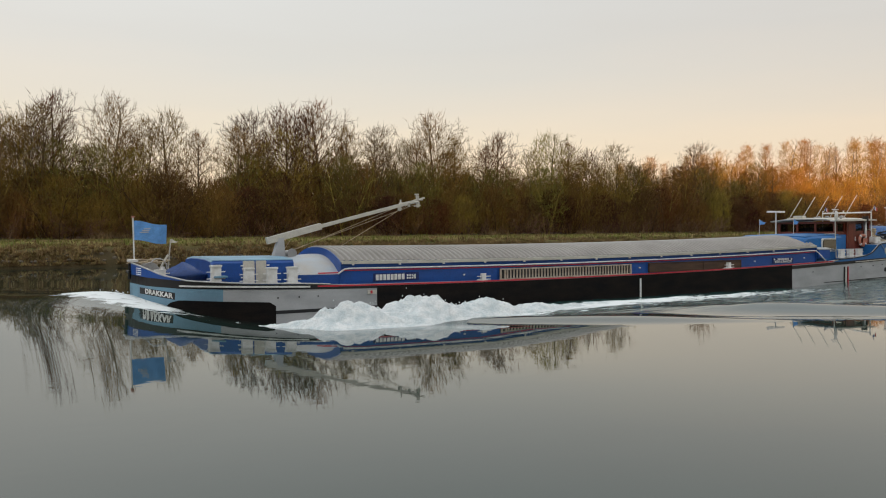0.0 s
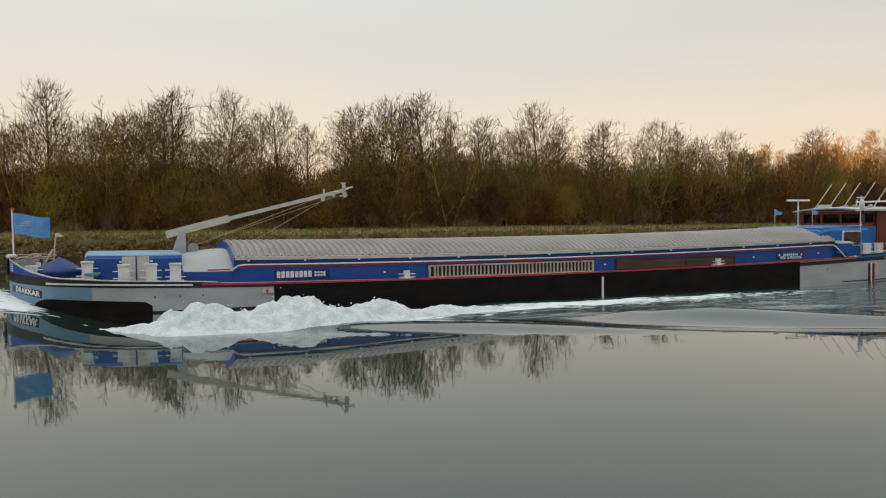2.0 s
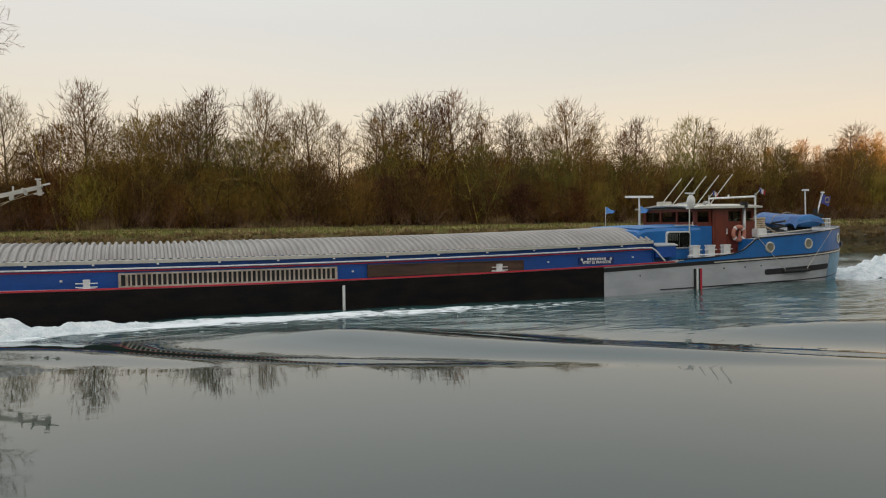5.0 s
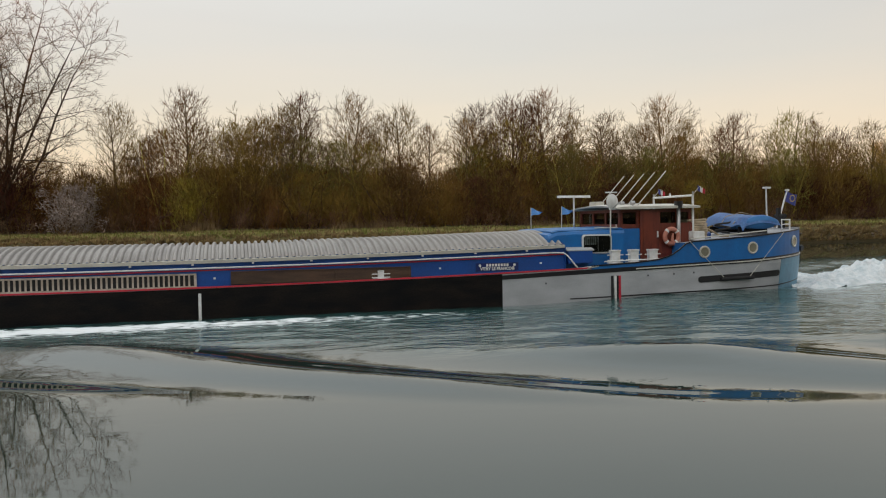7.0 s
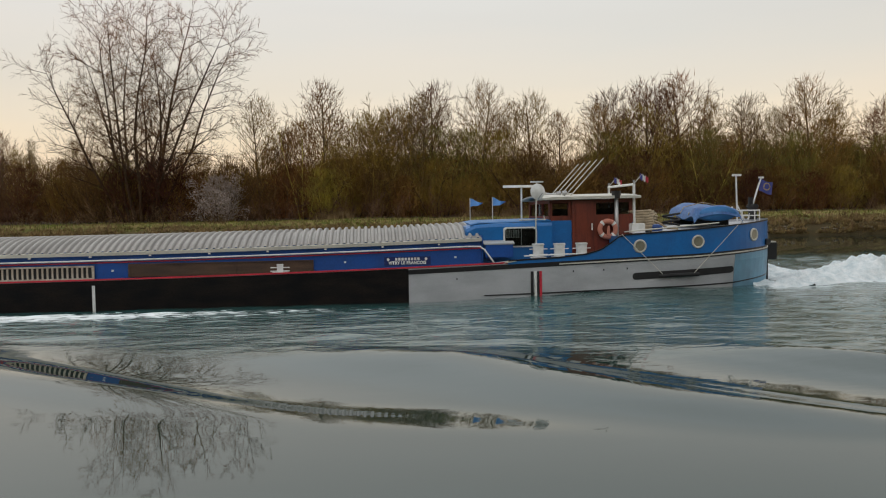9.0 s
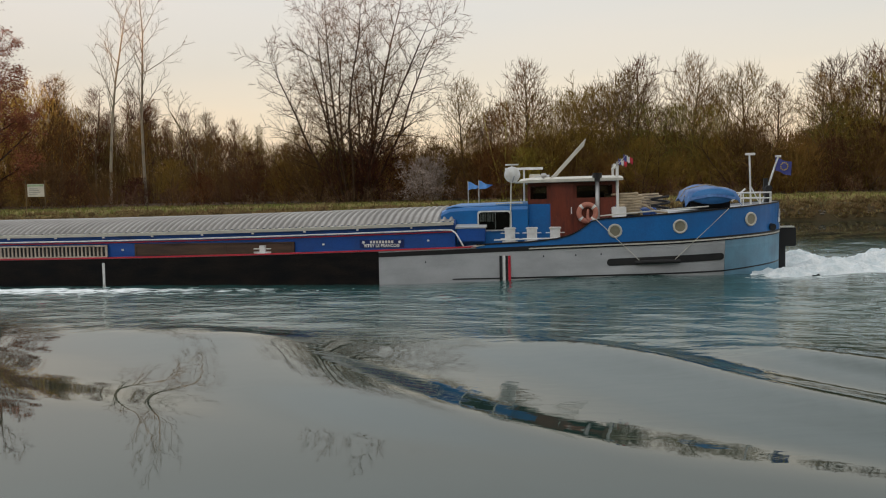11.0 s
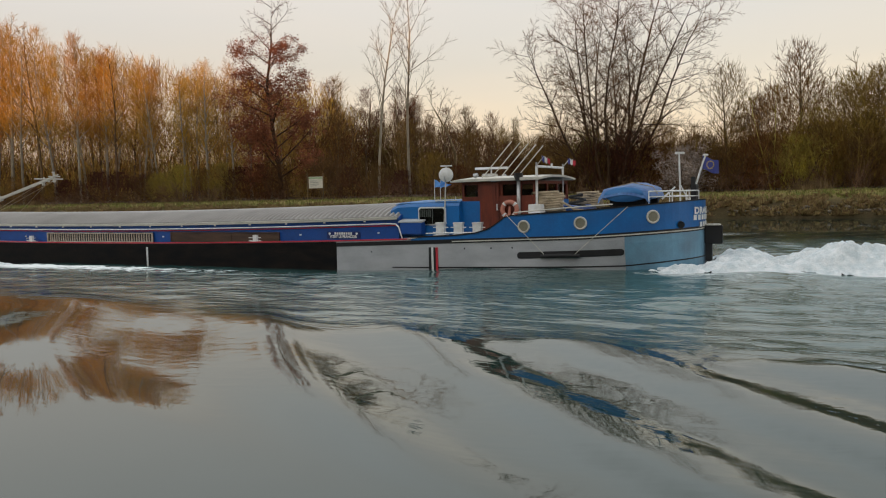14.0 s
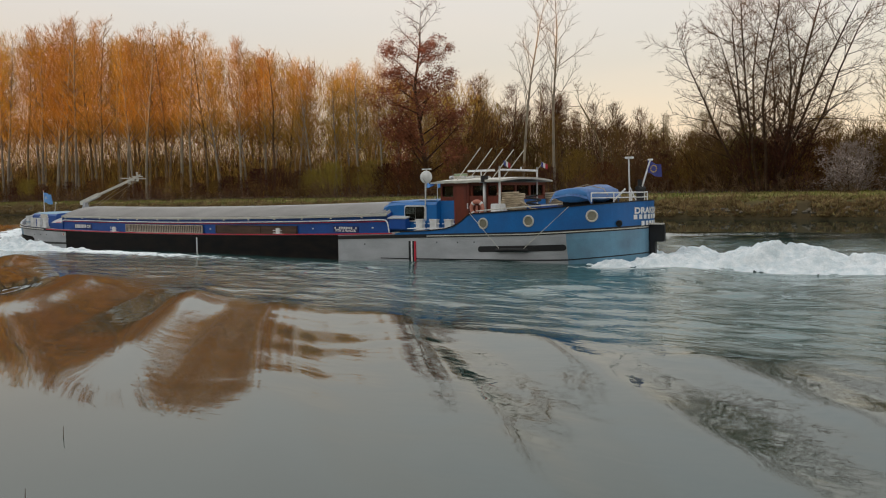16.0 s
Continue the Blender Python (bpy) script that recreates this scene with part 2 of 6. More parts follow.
def ground_material():
    m = bpy.data.materials.new("grass_and_earth")
    m.use_nodes = True
    n, l = m.node_tree.nodes, m.node_tree.links
    b = n["Principled BSDF"]
    tc = n.new("ShaderNodeTexCoord")
    big, mid, fine = (n.new("ShaderNodeTexNoise") for _ in range(3))
    for t, s, d in ((big, 0.12, 4), (mid, 1.1, 6), (fine, 9.0, 4)):
        t.inputs["Scale"].default_value, t.inputs["Detail"].default_value = s, d
        l.new(tc.outputs["Object"], t.inputs["Vector"])
    r1 = n.new("ShaderNodeValToRGB")
    e = r1.color_ramp.elements
    e[0].position, e[0].color = 0.36, (0.140, 0.155, 0.042, 1)
    e[1].position, e[1].color = 0.66, (0.260, 0.195, 0.085, 1)
    e.new(0.5).color = (0.240, 0.215, 0.072, 1)
    l.new(mid.outputs["Fac"], r1.inputs[0])
    r2 = n.new("ShaderNodeValToRGB")
    e = r2.color_ramp.elements
    e[0].position, e[0].color = 0.30, (0.55, 0.55, 0.55, 1)
    e[1].position, e[1].color = 0.72, (1.35, 1.3, 1.2, 1)
    l.new(fine.outputs["Fac"], r2.inputs[0])
    mul = n.new("ShaderNodeMix")
    mul.data_type, mul.blend_type = "RGBA", "MULTIPLY"
    mul.inputs["Factor"].default_value = 1.0
    l.new(r1.outputs[0], mul.inputs["A"])
    l.new(r2.outputs[0], mul.inputs["B"])
    # bare earth and leaf litter where the land lies back from the towpath, by a broad noise
    earth = n.new("ShaderNodeMix")
    earth.data_type = "RGBA"
    earth.inputs["B"].default_value = (0.075, 0.050, 0.032, 1)
    sep = n.new("ShaderNodeSeparateXYZ")
    l.new(tc.outputs["Object"], sep.inputs[0])
    mr = n.new("ShaderNodeMapRange")
    mr.inputs["From Min"].default_value, mr.inputs["From Max"].default_value = 71.5, 74.0
    l.new(sep.outputs["Y"], mr.inputs["Value"])
    l.new(mr.outputs[0], earth.inputs["Factor"])
    # the slope to the water is rougher and browner than the mown path; its colour is also darkened for the shade under
    # the tussocks
    slope = n.new("ShaderNodeMix")
    slope.data_type = "RGBA"
    slope.inputs["B"].default_value = (0.050, 0.036, 0.020, 1)
    sr = n.new("ShaderNodeMapRange")
    sr.inputs["From Min"].default_value, sr.inputs["From Max"].default_value = 69.0, 67.0
    sr.inputs["To Max"].default_value = 0.92
    l.new(sep.outputs["Y"], sr.inputs["Value"])
    l.new(sr.outputs[0], slope.inputs["Factor"])
    l.new(mul.outputs["Result"], slope.inputs["A"])
    l.new(slope.outputs["Result"], earth.inputs["A"])
    l.new(earth.outputs["Result"], b.inputs["Base Color"])
    b.inputs["Roughness"].default_value = 0.95
    b.inputs["Specular IOR Level"].default_value = 0.2
    bp = n.new("ShaderNodeBump")
    bp.inputs["Strength"].default_value, bp.inputs["Distance"].default_value = 0.8, 0.08
    l.new(fine.outputs["Fac"], bp.inputs["Height"])
    l.new(bp.outputs[0], b.inputs["Normal"])
    return m


def water_material():
    """Turbid green canal water; the 'chop' attribute roughens it with small ripples, 'foam' whitens it."""
    m = bpy.data.materials.new("canal_water")
    m.use_nodes = True
    n, l = m.node_tree.nodes, m.node_tree.links
    b = n["Principled BSDF"]
    tc = n.new("ShaderNodeTexCoord")
    chop, foam = n.new("ShaderNodeAttribute"), n.new("ShaderNodeAttribute")
    chop.attribute_name, foam.attribute_name = "chop", "foam"
    mp = n.new("ShaderNodeMapping")
    mp.inputs["Scale"].default_value = (0.6, 1.8, 1)
    l.new(tc.outputs["Object"], mp.inputs[0])
    rip, tiny = n.new("ShaderNodeTexNoise"), n.new("ShaderNodeTexNoise")
    rip.inputs["Scale"].default_value, rip.inputs["Detail"].default_value, rip.inputs["Distortion"].default_value = 2.4, 4, 0.5
    tiny.inputs["Scale"].default_value, tiny.inputs["Detail"].default_value = 1.0, 2
    for t in (rip, tiny):
        l.new(mp.outputs[0], t.inputs["Vector"])
    s = n.new("ShaderNodeMath")
    s.operation = "MULTIPLY"
    l.new(rip.outputs["Fac"], s.inputs[0])
    l.new(chop.outputs["Fac"], s.inputs[1])
    a = n.new("ShaderNodeMath")
    a.operation = "MULTIPLY_ADD"
    a.inputs[1].default_value = 0.005
    l.new(tiny.outputs["Fac"], a.inputs[0])
    l.new(s.outputs[0], a.inputs[2])
    bp = n.new("ShaderNodeBump")
    bp.inputs["Strength"].default_value, bp.inputs["Distance"].default_value = 1.0, 0.16
    l.new(a.outputs[0], bp.inputs["Height"])
    l.new(bp.outputs[0], b.inputs["Normal"])
    # streaks of foam, broken by noise
    fn = n.new("ShaderNodeTexNoise")
    fn.inputs["Scale"].default_value, fn.inputs["Detail"].default_value, fn.inputs["Distortion"].default_value = 2.6, 8, 1.0
    fm = n.new("ShaderNodeMapping")
    fm.inputs["Scale"].default_value = (0.8, 1.6, 1)
    l.new(tc.outputs["Object"], fm.inputs[0])
    l.new(fm.outputs[0], fn.inputs["Vector"])
    fa = n.new("ShaderNodeMath")
    l.new(fn.outputs["Fac"], fa.inputs[0])
    l.new(foam.outputs["Fac"], fa.inputs[1])
    fr = n.new("ShaderNodeMapRange")
    fr.inputs["From Min"].default_value, fr.inputs["From Max"].default_value = 0.95, 1.16
    l.new(fa.outputs[0], fr.inputs["Value"])
    mix = n.new("ShaderNodeMix")
    mix.data_type = "RGBA"
    mix.inputs["A"].default_value = (0.014, 0.028, 0.028, 1)
    mix.inputs["B"].default_value = (0.78, 0.82, 0.83, 1)
    l.new(fr.outputs[0], mix.inputs["Factor"])
    # churned water carries air and turns paler and greener
    churn = n.new("ShaderNodeMix")
    churn.data_type = "RGBA"
    churn.inputs["A"].default_value = (0.015, 0.032, 0.026, 1)
    churn.inputs["B"].default_value = (0.024, 0.078, 0.074, 1)
    cr = n.new("ShaderNodeMapRange")
    cr.inputs["From Max"].default_value = 0.25
    l.new(chop.outputs["Fac"], cr.inputs["Value"])
    l.new(cr.outputs[0], churn.inputs["Factor"])
    l.new(churn.outputs["Result"], mix.inputs["A"])
    l.new(mix.outputs["Result"], b.inputs["Base Color"])
    ro = n.new("ShaderNodeMapRange")
    ro.inputs["To Min"].default_value, ro.inputs["To Max"].default_value = 0.015, 0.8
    l.new(fr.outputs[0], ro.inputs["Value"])
    l.new(ro.outputs[0], b.inputs["Roughness"])
    b.inputs["IOR"].default_value = 1.45
    return m


# ---- building helpers ----
class Geo:
    """Collects vertices and faces of one mesh."""

    def __init__(self):
        self.v, self.f = [], []

    def box(self, x0, x1, y0, y1, z0, z1):
        o = len(self.v)
        self.v += [(x, y, z) for z in (z0, z1) for y in (y0, y1) for x in (x0, x1)]
        self.f += [tuple(o + i for i in q) for q in ((0, 2, 3, 1), (4, 5, 7, 6), (0, 1, 5, 4), (2, 6, 7, 3), (0, 4, 6, 2), (1, 3, 7, 5))]
        return self

    def tube(self, pts, r, n=8, r1=None, cap=True):
        """A round bar along a line of points, tapering from r to r1."""
        r1 = r if r1 is None else r1
        pts = [Vector(p) for p in pts]
        o, k = len(self.v), len(pts)
        for i, p in enumerate(pts):
            d = (pts[min(i + 1, k - 1)] - pts[max(i - 1, 0)]).normalized()
            a = d.orthogonal().normalized() if abs(d.z) > 0.9 else d.cross(Vector((0, 0, 1))).normalized()
            b = d.cross(a)
            rad = r + (r1 - r) * i / max(k - 1, 1)
            for j in range(n):
                c, s = math.cos(2 * math.pi * j / n), math.sin(2 * math.pi * j / n)
                self.v.append(tuple(p + a * c * rad + b * s * rad))
        for i in range(k - 1):
            for j in range(n):
                j2 = (j + 1) % n
                self.f.append((o + i * n + j, o + i * n + j2, o + (i + 1) * n + j2, o + (i + 1) * n + j))
        if cap:
            self.f.append(tuple(o + j for j in reversed(range(n))))
            self.f.append(tuple(o + (k - 1) * n + j for j in range(n)))
        return self

    def grid(self, rows):
        """A sheet through equal rows of points."""
        o, n = len(self.v), len(rows[0])
        for r in rows:
            self.v += [tuple(p) for p in r]
        for i in range(len(rows) - 1):
            for j in range(n - 1):
                a = o + i * n + j
                self.f.append((a, a + 1, a + n + 1, a + n))
        return self

    def loft(self, rings, close=True):
        """A closed skin through rings of points."""
        o, n = len(self.v), len(rings[0])
        for r in rings:
            self.v += [tuple(p) for p in r]
        for i in range(len(rings) - 1):
            for j in range(n):
                j2 = (j + 1) % n
                self.f.append((o + i * n + j, o + i * n + j2, o + (i + 1) * n + j2, o + (i + 1) * n + j))
        if close:
            self.f.append(tuple(o + j for j in reversed(range(n))))
            self.f.append(tuple(o + (len(rings) - 1) * n + j for j in range(n)))
        return self


def part(name, geo, mat, parent=None, label="", bevel=0.0, smooth=False):
    me = bpy.data.meshes.new(name)
    me.from_pydata(geo.v, [], geo.f)
    if bevel or smooth:
        bm = bmesh.new()
        bm.from_mesh(me)
        if bevel:
            bmesh.ops.bevel(bm, geom=list(bm.edges), offset=bevel, segments=2, affect="EDGES", clamp_overlap=True)
        bmesh.ops.recalc_face_normals(bm, faces=bm.faces)
        for f in bm.faces:
            f.smooth = smooth
        bm.to_mesh(me)
        bm.free()
    me.materials.append(mat)
    ob = new(name, me)
    if parent:
        ob.parent = parent
    return tagged(ob, label)


def thing(name, label, category, m=None, group="", kind=""):
    ob = new(name)
    ob.empty_display_size = 0.3
    if m is not None:
        ob.matrix_basis = m
    return tagged(ob, label, category, group, kind)


def lerp(x, xs, ys):
    return float(np.interp(x, xs, ys))


# ---- ground: one sheet with the canal's trench, the towpath and an unseen rise added behind the near bank to shade the far trees ----
def ground_height(x, y):
    far = lerp(y, [64.5, 65.8, 66.05, 66.6, 67.4, 69.0, 71.5, 74.0, 90.0, 140.0], [-2.2, -0.3, 0.38, 0.85, 1.30, 1.85, 1.95, 2.05, 2.3, 2.3])
    if y > 30:
        z = far + (0.12 * noise.noise((x * 0.25, y * 0.5, 0)) if y > 65.5 else 0)
        if y > 300:
            z = 2.3 + 10 * min((y - 300) / 1500, 1)
        return z
    near = lerp(-y, [-5.0, -1.2, -0.6, 0.4, 3.0, 12.0], [-2.2, -0.35, 0.35, 0.75, 0.85, 0.9])
    # added hill out of view; its height along x sets where sunlight reaches the trees
    shade_crest = lerp(x, [-600, -190, -120, -85, -60, -35, 0, 40, 70, 95, 130, 200, 600], [25.5, 26.0, 27.0, 28.5, 29.5, 29.5, 29.0, 28.5, 23.5, 16.0, 13.5, 12.5, 12.5])
    shade_crest += 1.6 * noise.noise((x * 0.05, 1.7, 0)) + 0.9 * noise.noise((x * 0.22, 4.7, 0))
    k = lerp(-y, [14, 70, 90, 400, 2500], [0, 1, 1, 0.7, 0.4])
    return near + shade_crest * k * k * (3 - 2 * k) if y < -14 else near


def build_ground():
    xs = [-2600, -1200, -600, -400] + list(np.arange(-300, 301, 3.0)) + [400, 600, 1200, 2600]
    ys = [-2600, -1200, -400, -200, -120] + list(np.arange(-96, -13, 6.0)) + [-12, -3, -0.4, 0.6, 1.2, 5.0, 30, 60, 64.5, 65.3, 65.8, 66.05, 66.3, 66.6, 67.0, 67.4, 68, 69, 70, 71.5, 72.7, 74, 78, 84, 90, 110, 140, 200, 300, 600, 1800, 4000]
    g = Geo().grid([[(x, y, ground_height(x, y)) for x in xs] for y in ys])
    ob = part("ground", g, ground_material(), smooth=True)
    tagged(ob, "grassy canal banks with towpath and earth under the woods", "ground", kind="structure")


build_ground()


# ---- water: the canal's whole surface with the barge's waves, carried along with them ----
def smooth(a, b, x):
    k = np.clip((x - a) / (b - a), 0, 1)
    return k * k * (3 - 2 * k)


def rough_edge(x):
    """How far from the barge's middle line the churned water reaches."""
    return np.interp(x, [3, 6, 12, 18, 24, 30, 40, 60, 110], [3.0, 5.4, 8.2, 10.1, 12.2, 13.2, 14.0, 15.5, 18.0])


def waves(x, y):
    """Height, chop and foam at x metres aft of the stem and y metres off the barge's middle line."""
    ay = np.abs(y)
    rng = np.random.RandomState(4)
    # trough along the hull, mound pushed up before the stem
    h = -0.46 * np.exp(-(ay / 5.0) ** 2) * smooth(0.8, 3.8, x) * (1 - smooth(27, 36, x))
    h += 0.22 * np.exp(-(ay / 12.0) ** 2) * smooth(6, 15, x) * (1 - smooth(28, 40, x))
    h += 0.32 * np.exp(-((x + 0.3) / 1.6) ** 2 - (ay / 2.3) ** 2) + 0.80 * np.exp(-((x + 5.8) / 6.2) ** 2 - (ay / 9.0) ** 2)
    # crests that trail outwards from the bow inside the wedge of its waves
    edge = rough_edge(x) + 0.22 * np.sin(0.6 * x) + 0.10 * np.sin(1.7 * x + 1)
    p = 0.707 * (x - ay)
    bend = 0.05 * np.sin(0.21 * x + 0.4 * ay) + 0.035 * np.sin(0.47 * x - 0.31 * ay + 1.0)
    cyc = np.interp(p, [-7.4, -3.3, 0.8, 4.75, 9.3, 13.4, 15.7, 17.8, 19.8, 43.0], [-2.0, -1.0, 0.0, 1.0, 2.0, 3.0, 4.0, 5.0, 6.0, 18.0]) + bend
    wedge = 1 - smooth(-1.2, 0.5, ay - np.interp(x, [8, 16, 25, 34, 44, 110], [9.2, 13.0, 16.5, 18.7, 21.2, 30.0]))
    front = smooth(-1.8, 0.8, p) * wedge * smooth(-1.6, 0.8, ay - edge)
    size = np.interp(p, [-3, 1.5, 6, 10, 13.4, 15.7, 20, 44], [0.04, 0.075, 0.085, 0.092, 0.080, 0.046, 0.030, 0.008])
    a = 2 * math.pi * cyc
    h += front * size * (np.cos(a) + 0.16 * np.cos(2 * a))
    h += front * smooth(9, 13, p) * (0.007 * np.cos(3.3 * a + 0.6) + 0.003 * np.cos(7.1 * a + 5 * bend)) * (1 - smooth(30, 44, p))
    # smooth shoulder where the churned water ends
    h += 0.055 * np.exp(-((ay - edge - 0.4) / 1.0) ** 2) * smooth(9, 14, x) * (1 - smooth(40, 55, x))
    # stern waves
    q = (x - 36) * 0.53 - ay * 0.85
    h += 0.045 * np.cos(2 * math.pi * (q - 0.3) / 2.2) * smooth(-4, -1, q) * smooth(2, 6, ay) * smooth(36, 41, x) / (1 + np.maximum(q, 0) * 0.08)
    h += 0.08 * np.cos(2 * math.pi * (x - 40) / 6.6) * smooth(37, 41, x) * np.exp(-(ay / 7) ** 2) / (1 + np.maximum(x - 40, 0) * 0.02)
    # short ripples by the hull and in the wake, long-crested along the barge
    churn = smooth(3, 8, x) * (1 - smooth(-1.3, 0.9, ay - edge))
    small = np.zeros_like(h)
    for i in range(34):
        d = rng.uniform(0.04, 0.75) * rng.choice([-1, 1]) + math.pi / 2
        lam = rng.uniform(0.5, 1.35)
        small += 0.0040 * lam * np.cos(2 * math.pi / lam * (x * math.cos(d) * 0.8 + y * math.sin(d) + 0.35 * np.sin(0.31 * x + i)) + rng.uniform(0, 6.3))
    lull = 0.62 + 0.38 * np.sin(0.37 * x + 0.9 * np.sin(0.5 * ay)) * np.sin(0.61 * ay + 0.23 * x)
    h += small * churn * lull * (1.0 + 0.25 * smooth(35, 40, x))
    h += small * 0.10 * front * smooth(12, 17, p)
    chop = churn * (0.36 - 0.10 * smooth(16, 32, x)) * (0.6 + 0.4 * lull) * (1 - 0.22 * smooth(-4, -0.5, ay - edge)) + 0.013 * smooth(6.0, 12, p) * front + 0.003
    # foam: by the bow's shoulder, torn streaks along the side, the wash
    foam = 0.58 * np.exp(-((ay - 4.9 - 0.05 * np.maximum(x - 5, 0)) / 1.3) ** 2) * smooth(3.5, 6, x) * (1 - smooth(8, 22, x) * 0.68)
    foam += 0.20 * np.exp(-((ay - 4.8) / 1.0) ** 2) * smooth(8, 12, x) * (1 - smooth(20, 34, x) * 0.4) * (1 - smooth(36, 42, x))
    foam += 0.35 * np.exp(-((ay - 6.4) / 2.2) ** 2) * smooth(6, 10, x) * (1 - smooth(18, 32, x))
    foam += 0.75 * np.exp(-(ay / (1.5 + 0.05 * np.maximum(x - 38, 0))) ** 2) * smooth(36.5, 39.5, x) * (1 - 0.6 * smooth(45, 90, x))
    foam += 0.5 * np.exp(-((ay - 2.8) / 0.8) ** 2) * smooth(35.5, 37.5, x) * (1 - smooth(38, 44, x))
    foam += 0.9 * np.exp(-((x + 0.9 - 0.62 * ay) / 1.25) ** 2) * (1 - smooth(3.2, 4.8, ay)) * (1 - 0.5 * smooth(1.5, 3.5, ay))
    return h, chop, np.minimum(foam, 0.75)


def build_water():
    xs = np.concatenate([[-420, -200, -100, -60, -40], np.arange(-30, -4, 1.0), np.arange(-4, 66, 0.19), np.arange(66, 110, 0.6), np.arange(110, 200, 4.0), [260, 520]])
    ys = np.concatenate([np.arange(-25.2, -4, 0.15), np.arange(-4, 12, 0.22), np.arange(12, 41.2, 0.6)])
    X, Y = np.meshgrid(xs, ys)
    h, chop, foam = waves(X, Y)
    calm = smooth(-25.2, -23.5, Y) * (1 - smooth(36, 40, Y)) * (1 - smooth(110, 180, X))
    h *= calm
    v = np.stack([X, Y, h], -1).reshape(-1, 3)
    ny, nx = X.shape
    idx = np.arange(ny * nx).reshape(ny, nx)
    f = np.stack([idx[:-1, :-1], idx[:-1, 1:], idx[1:, 1:], idx[1:, :-1]], -1).reshape(-1, 4)
    me = bpy.data.meshes.new("water")
    me.from_pydata(v.tolist(), [], f.tolist())
    for nm, val in (("chop", chop), ("foam", foam)):
        me.attributes.new(nm, "FLOAT", "POINT").data.foreach_set("value", val.astype(np.float32).ravel())
    me.shade_smooth()
    me.materials.append(water_material())
    ob = new("water", me)
    return tagged(ob, "grey-green canal water with a barge's waves and foam", "water", kind="structure")


water = build_water()


# ---- the barge, in metres aft of the stem ----
barge = thing("barge", "long blue and grey cargo barge with arched hatch covers", "barge")
riders = []


STEM = 0.27


def deck_z(x):
    return 0.69 + 0.0009 * (x - 14) ** 2


def top_z(x):
    return lerp(x, [0, 0.3, 0.85, 1.5, 3, 5, 6.2, 12, 18, 24, 29, 29.7, 31.3, 32.1, 32.46, 32.75, 32.96, 33.2, 35.4, 37, 38.5],
                [1.72, 1.52, 1.22, 1.04, 0.94, 0.86, 0.79, 0.72, 0.73, 0.79, 0.89, 0.98, 1.05, 1.14, 1.26, 1.44, 1.60, 1.66, 1.79, 1.91, 2.03])


def half(x, z=1.0):
    """Half breadth of the hull."""
    low = min(max((0.9 - z) / 1.8, 0), 1)
    if x < 4.0:
        k = max(1 - ((4.0 - max(x, STEM)) / (4.0 - STEM)) ** 2.5, 0) ** 0.5
        return 2.53 * k * (1 - 0.16 * low * (1 - x / 4.0))
    if x > 34.6:
        k = max(1 - ((min(x, 38.5) - 34.6) / 3.9) ** 2.4, 0) ** 0.5
        return 2.53 * k * (1 - 0.30 * low * ((x - 34.6) / 3.9))
    return 2.53


def stations(x0, x1, step=0.4):
    xs = [STEM + (4.0 - STEM) * (1 - math.cos(a)) for a in np.linspace(0, math.pi / 2, 22)] + list(np.arange(4.4, 34.6, step))
    xs += [32.3, 32.5, 32.6, 32.7, 32.96, 33.0, 33.38, 33.40, 33.42, 33.45, 33.48, 36.47, 36.50, 36.53, 36.55, 36.57]
    xs += [34.6 + 3.9 * math.sin(a) for a in np.linspace(0, math.pi / 2, 22)]
    return sorted({round(x, 4) for x in [x0, x1] + [x for x in xs if x0 < x < x1]})


def strip(name, x0, x1, lo, hi, off, mat, label="", rows=3, parent=None, sides=(-1, 1)):
    """A band lying on the hull between the heights lo(x) and hi(x), standing off from it by its thickness."""
    made = None
    for side in sides:
        g = Geo()
        sheet = []
        for x in stations(x0, x1):
            a, b = lo(x), hi(x)
            line = [(x, side * max(half(x, a) - 0.01, 0), a)]
            for i in range(rows):
                z = a + (b - a) * i / (rows - 1)
                line.append((x, side * (half(x, z) + off), z))
            line.append((x, side * max(half(x, b) - 0.01, 0), b))
            sheet.append(line)
        g.grid(sheet)
        o = len(sheet[0])
        g.f += [tuple(range(o)), tuple(len(g.v) - 1 - k for k in range(o))]
        made = part(name, g, mat, parent or barge, label, smooth=False)
    return made


def rub(x):
    """Lower edge of the black belt at the bow, running aft into the black side."""
    return lerp(x, [0, 0.5, 1.3, 5, 7.2], [1.00, 0.89, 0.82, 0.69, 0.64])


def line_aft(x):
    return lerp(x, [26.8, 29.5, 31.3, 35.3, 38.5], [0.68, 0.77, 0.83, 0.96, 1.14])


